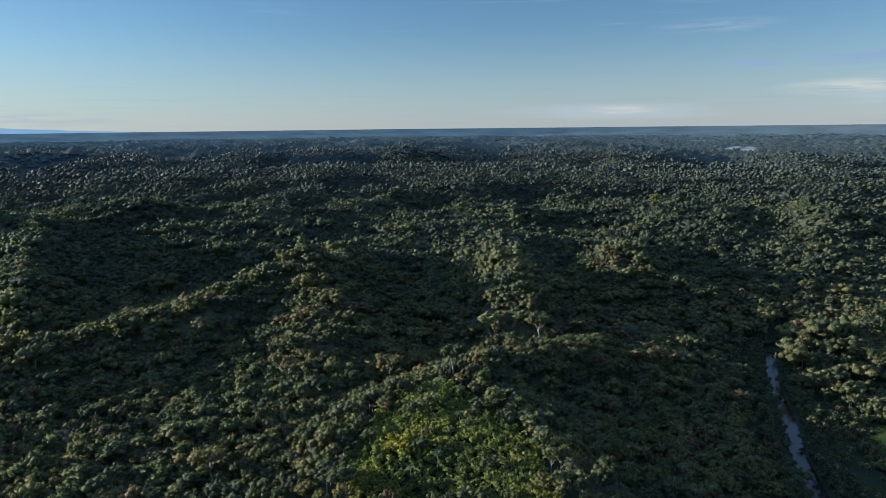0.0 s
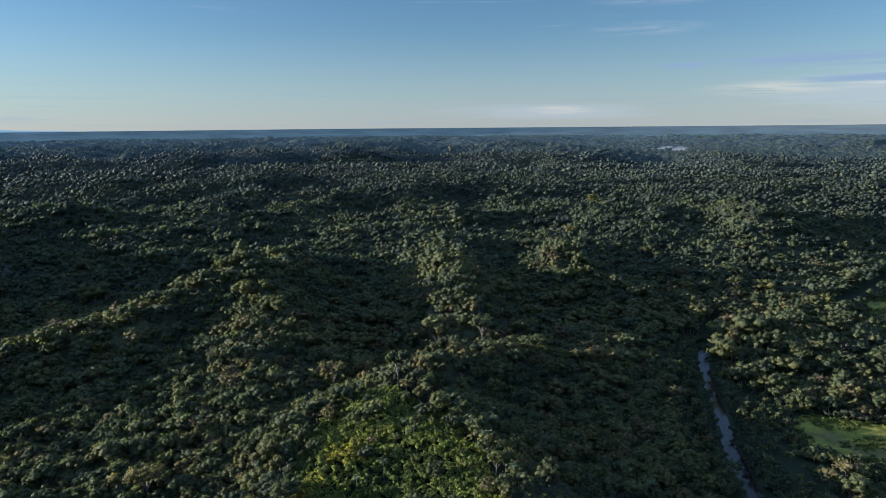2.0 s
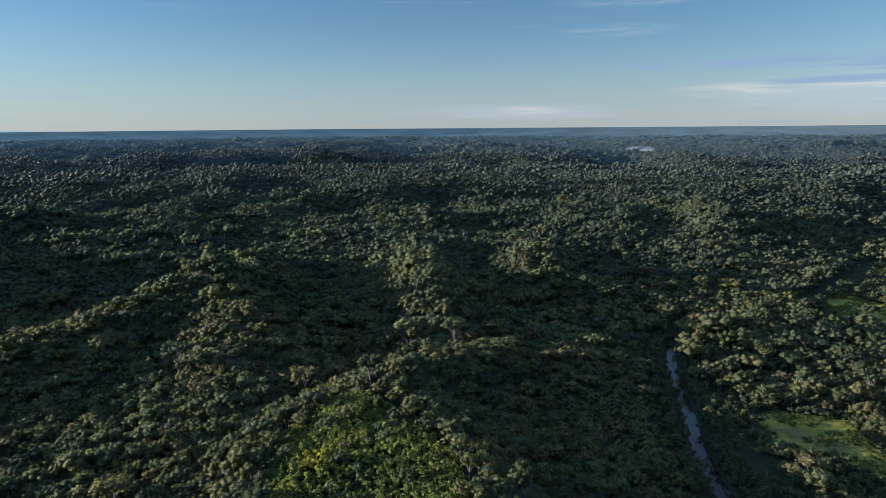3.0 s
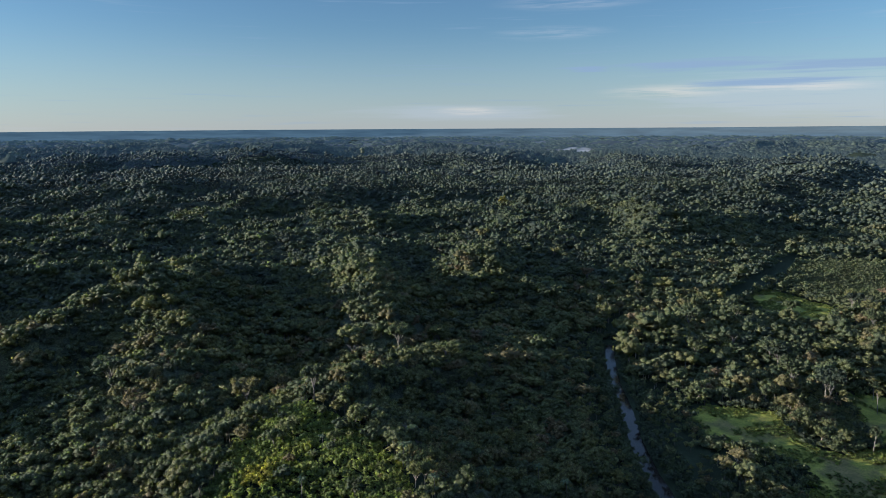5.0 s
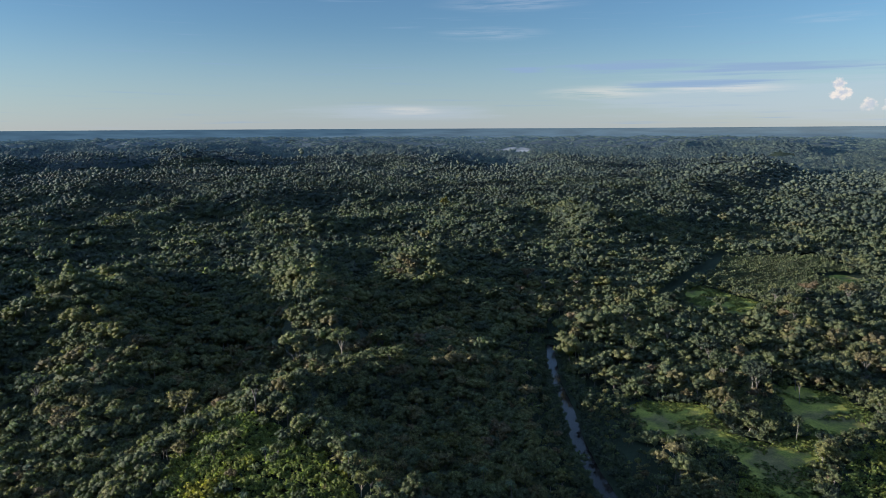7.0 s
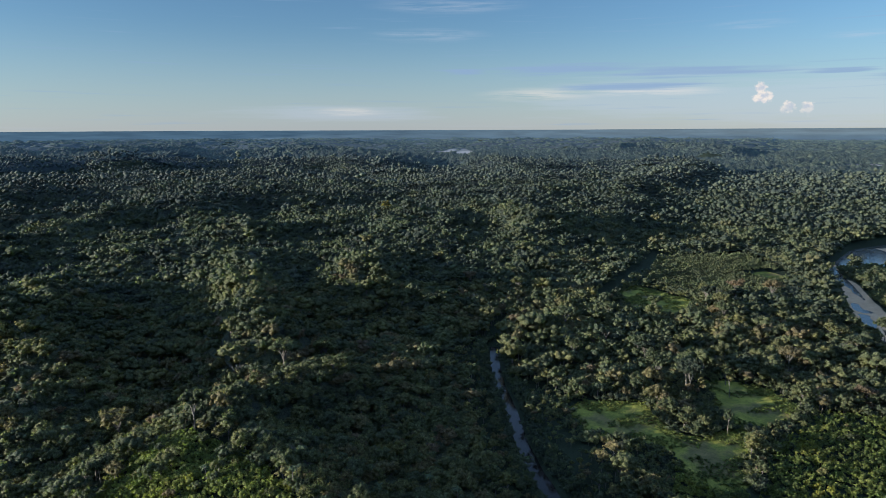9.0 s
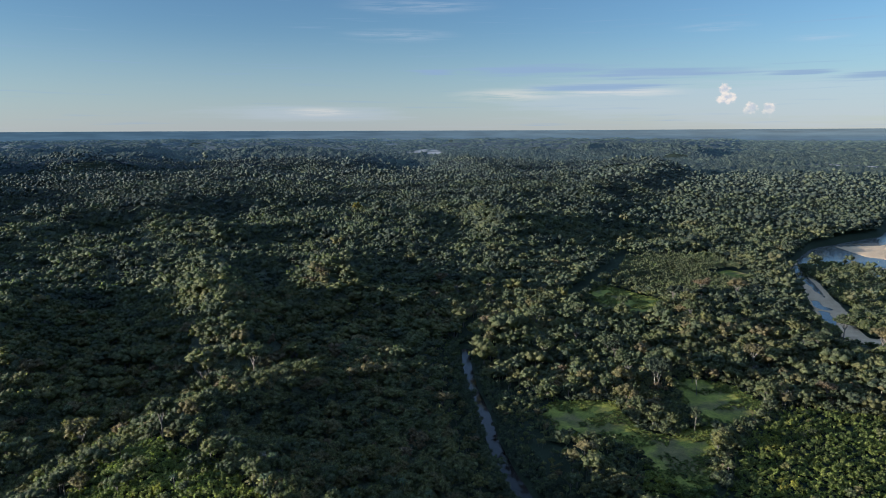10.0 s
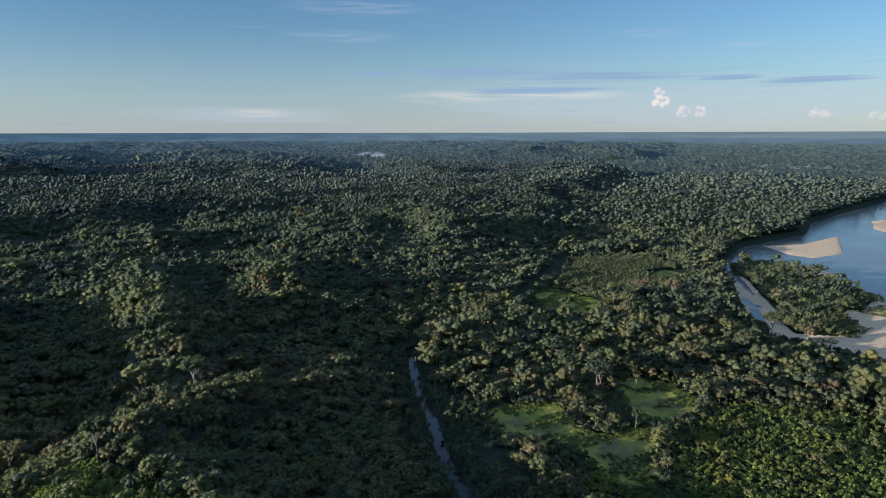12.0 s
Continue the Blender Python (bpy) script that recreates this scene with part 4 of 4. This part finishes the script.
# ---- trees that stand out ----
def palm_tree(height, rng, reach=2.6, fronds=13):
    ob = thing("palm_tree", "slender palm with a pale trunk and drooping feathery fronds", "palm tree", "palms above the canopy")
    lean = rng.normal(size=2) * 0.5
    part("trunk", tube([(0, 0, -1), (lean[0] * 0.3, lean[1] * 0.3, height * 0.5), (lean[0], lean[1], height)], [0.20, 0.15, 0.12], 6), [BARK_PALE], ob, "pale ringed trunk", True)
    blades = []
    for k in range(fronds):
        a = 2 * math.pi * k / fronds + rng.uniform(-0.2, 0.2)
        up = rng.uniform(0.1, 1.0)
        pts = []
        for j in range(5):
            s = j / 4
            pts.append((s * reach * (0.75 + 0.25 * up), height + reach * (up * s * 0.75 - s * s * (0.55 + 0.3 * (1 - up)))))
        v, f = [], []
        for j, (d, z) in enumerate(pts):
            w = 0.42 * math.sin(math.pi * (0.12 + 0.8 * j / 4))
            for off, dz in ((-w, -0.22 * w), (0, 0), (w, -0.22 * w)):
                v.append((lean[0] + math.cos(a) * d - math.sin(a) * off, lean[1] + math.sin(a) * d + math.cos(a) * off, z + dz * 2))
        for j in range(4):
            f += [(3 * j, 3 * j + 1, 3 * j + 4, 3 * j + 3), (3 * j + 1, 3 * j + 2, 3 * j + 5, 3 * j + 4)]
        blades.append((np.array(v), np.array(f)))
    for blade in blades:
        part("frond", blade, [LEAF_PALM], ob, "", True)
    return ob


def pale_tree(height, rng, label, leafy, name="pale_branched_tree", leaf=None):
    """A tree whose pale limbs show: open boughs with tufts at their ends."""
    ob = thing(name, label, "tree", "pale-limbed trees in the canopy" if name == "pale_branched_tree" else "")
    pieces, ends = [], []
    fork = height * rng.uniform(0.5, 0.62)
    pieces.append(tube([(0, 0, -1.5), (0.2, 0.1, fork * 0.5), (0.3, 0.0, fork)], [0.36, 0.27, 0.22], 7))
    for k in range(7):
        a = 2 * math.pi * k / 7 + rng.uniform(-0.3, 0.3)
        out, top = height * rng.uniform(0.17, 0.30), height * rng.uniform(0.78, 1.0)
        mid = (0.3 + math.cos(a) * out * 0.5, math.sin(a) * out * 0.5, fork * 0.4 + top * 0.6)
        end = (0.3 + math.cos(a) * out, math.sin(a) * out, top)
        pieces.append(tube([(0.3, 0, fork * rng.uniform(0.8, 1.0)), mid, end], [0.18, 0.11, 0.04], 5))
        ends.append(end)
        for s in (-1, 1):
            b = a + s * rng.uniform(0.4, 0.9)
            tip = (mid[0] + math.cos(b) * out * 0.6, mid[1] + math.sin(b) * out * 0.6, mid[2] + height * rng.uniform(0.08, 0.18))
            pieces.append(tube([mid, tip], [0.09, 0.03], 4))
            ends.append(tip)
    limbed_trunk(pieces, BARK_PALE, ob, "pale grey trunk and limbs")
    if leafy:
        crowns, n = [], 0
        vs, qs, ts = [], [], []
        for e in ends:
            r = rng.uniform(0.75, 1.25) * leafy
            v, q, t = crown_shape(rng, r, r * 1.1, 0.0, 22, 0.62, 4, 0.2, 1)
            vs.append(v + np.array(e) - [0, 0, r * 0.5])
            qs.append(q + n)
            ts.append(t + n)
            n += len(v)
        part("crown", (np.vstack(vs), np.vstack(qs), np.vstack(ts)), [leaf or LEAF_OWN], ob, "", True)
    return ob


# lone slender trees on the grass
for (x, y), h, r in (((268, 232), 15.5, 2.4), ((309, 268), 16.5, 2.2), ((322, 283), 12.0, 1.8)):
    lone = thing("lone_tree", "lone slender tree with a bare pale trunk on grass", "tree", "lone trees on the clearing")
    limbed_trunk(trunk_pieces(rng, h, h * 0.55, r, 0.2, 4, 6), BARK_PALE, lone, "bare pale trunk")
    part("crown", crown_shape(rng, r, h, h * 0.5, 260, 0.55, 12, 0.0, 1), [LEAF_OWN], lone, "", True)
    lone.matrix_basis = placed(x, y, rng.uniform(0, 360), 1.0)

rs = np.random.RandomState(21)
spots = [(14, 255, 0.95), (22, 262, 0.8), (44, 206, 0.9), (-12, 262, 0.9), (36, 228, 1.0), (58, 214, 0.85)]
for cx, cy, wx, wy, n in ((20, 240, 35, 35, 10), (-90, 330, 60, 60, 10), (85, 235, 22, 25, 8), (250, 190, 40, 30, 9), (330, 215, 40, 30, 8), (260, 330, 50, 50, 12)):
    spots += [(cx + wx * rs.uniform(-1, 1), cy + wy * rs.uniform(-1, 1), rs.uniform(0.8, 1.15)) for _ in range(n)]
spots = [p for p in spots if wooded(np.array([p[0]]), np.array([p[1]]))[0]]
plant_all([palm_tree(h, rng) for h in (10.5, 12.0, 13.5, 9.0)], spots, rng)

spots = []
for cx, cy, wx, wy, n in ((250, 350, 50, 60, 9), (330, 240, 55, 60, 12), (270, 275, 25, 25, 3), (420, 360, 90, 80, 18), (90, 380, 60, 50, 5), (-60, 300, 120, 80, 8), (300, 620, 150, 120, 16), (480, 250, 70, 50, 12)):
    spots += [(cx + wx * rs.uniform(-1, 1), cy + wy * rs.uniform(-1, 1), rs.uniform(0.95, 1.3)) for _ in range(n)]
spots = [p for p in spots if wooded(np.array([p[0]]), np.array([p[1]]))[0]]
protos = [pale_tree(14.5, rng, "tall tree with pale limbs and thin olive tufts of leaves", 1.9) for _ in range(3)]
protos += [pale_tree(14.0, rng, "leafless dead tree with pale grey branches among green crowns", 0.0, "dead_tree")]
plant_all(protos, spots, rng)

# yellow-flowering trees
for x, y, s in ((343, 1028, 1.5), (-184, 403, 0.8)):
    ob = thing("flowering_tree", "tree in golden yellow bloom rising from dark forest", "tree")
    limbed_trunk(trunk_pieces(rng, 14, 5, 4.5, 0.3, 4, 6), BARK, ob, "")
    part("crown", crown_shape(rng, 4.6, 14.0, 4.0, 300, 0.9, 13, 0.0, 2), [LEAF_GOLD], ob, "yellow blossom", True)
    ob.matrix_basis = placed(x, y, 40, s)

# a far farmhouse with a pale roof
def plain_paint(name, colour, rough):
    m, nt, bsdf = material(name)
    nt.links.new(ramp(nt, noise_tex(nt, 1.5, 5), ((0.3, tuple(c * 0.85 for c in colour)), (0.7, colour))), bsdf.inputs["Base Color"])
    bsdf.inputs["Roughness"].default_value = rough
    return m


def box_shape(x0, x1, y0, y1, z0, z1):
    v = np.array([(x, y, z) for z in (z0, z1) for y in (y0, y1) for x in (x0, x1)])
    return v, np.array([(0, 2, 3, 1), (4, 5, 7, 6), (0, 1, 5, 4), (2, 6, 7, 3), (0, 4, 6, 2), (1, 3, 7, 5)])


wood, tin = plain_paint("weathered boards", (0.35, 0.30, 0.24), 0.8), plain_paint("pale roofing sheet", (0.75, 0.75, 0.72), 0.4)
for x, y, turn, label in ((1738, 960, 20, "far farmhouse with a pale metal roof at the forest edge"),):
    house = thing("farmhouse", label, "house")
    part("wall", box_shape(-11, 11, -4, 4, 0, 13), [wood], house)
    v = np.array([(-12, -5, 12.6), (12, -5, 12.6), (12, 0, 15.5), (-12, 0, 15.5), (-12, 5, 12.6), (12, 5, 12.6), (-12, -5, 12.9), (12, -5, 12.9), (12, 0, 15.8), (-12, 0, 15.8), (-12, 5, 12.9), (12, 5, 12.9)])
    part("roof", (v, np.array([(0, 3, 2, 1), (3, 4, 5, 2), (6, 7, 8, 9), (9, 8, 11, 10), (0, 1, 7, 6), (5, 4, 10, 11), (1, 2, 8, 7), (2, 5, 11, 8), (4, 3, 9, 10), (3, 0, 6, 9)])), [tin], house, "pale metal roof")
    house.matrix_basis = placed(x, y, turn, 1.0)


# hills far beyond the forest, their pale blue haze painted as emission
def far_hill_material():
    m, nt, bsdf = material("far hills with haze glow")
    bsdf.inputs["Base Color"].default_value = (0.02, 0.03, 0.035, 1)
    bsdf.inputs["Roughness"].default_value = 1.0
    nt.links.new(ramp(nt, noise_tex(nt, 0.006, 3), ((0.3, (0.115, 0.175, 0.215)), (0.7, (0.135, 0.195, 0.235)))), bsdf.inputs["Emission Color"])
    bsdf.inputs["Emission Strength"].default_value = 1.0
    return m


az = np.arange(-60, -18, 0.25)
crest = 150 + 46 * smooth(az, -22, -36) * (0.45 + 0.55 * value_noise(az, az * 0 + 3, 3.2, 3)) + 5 * value_noise(az, az * 0, 0.8, 6)
hx, hy = polar_grid(az, np.array([4955.0, 4930.0]))
hz = np.concatenate([crest, np.full(len(az), 120.0)])
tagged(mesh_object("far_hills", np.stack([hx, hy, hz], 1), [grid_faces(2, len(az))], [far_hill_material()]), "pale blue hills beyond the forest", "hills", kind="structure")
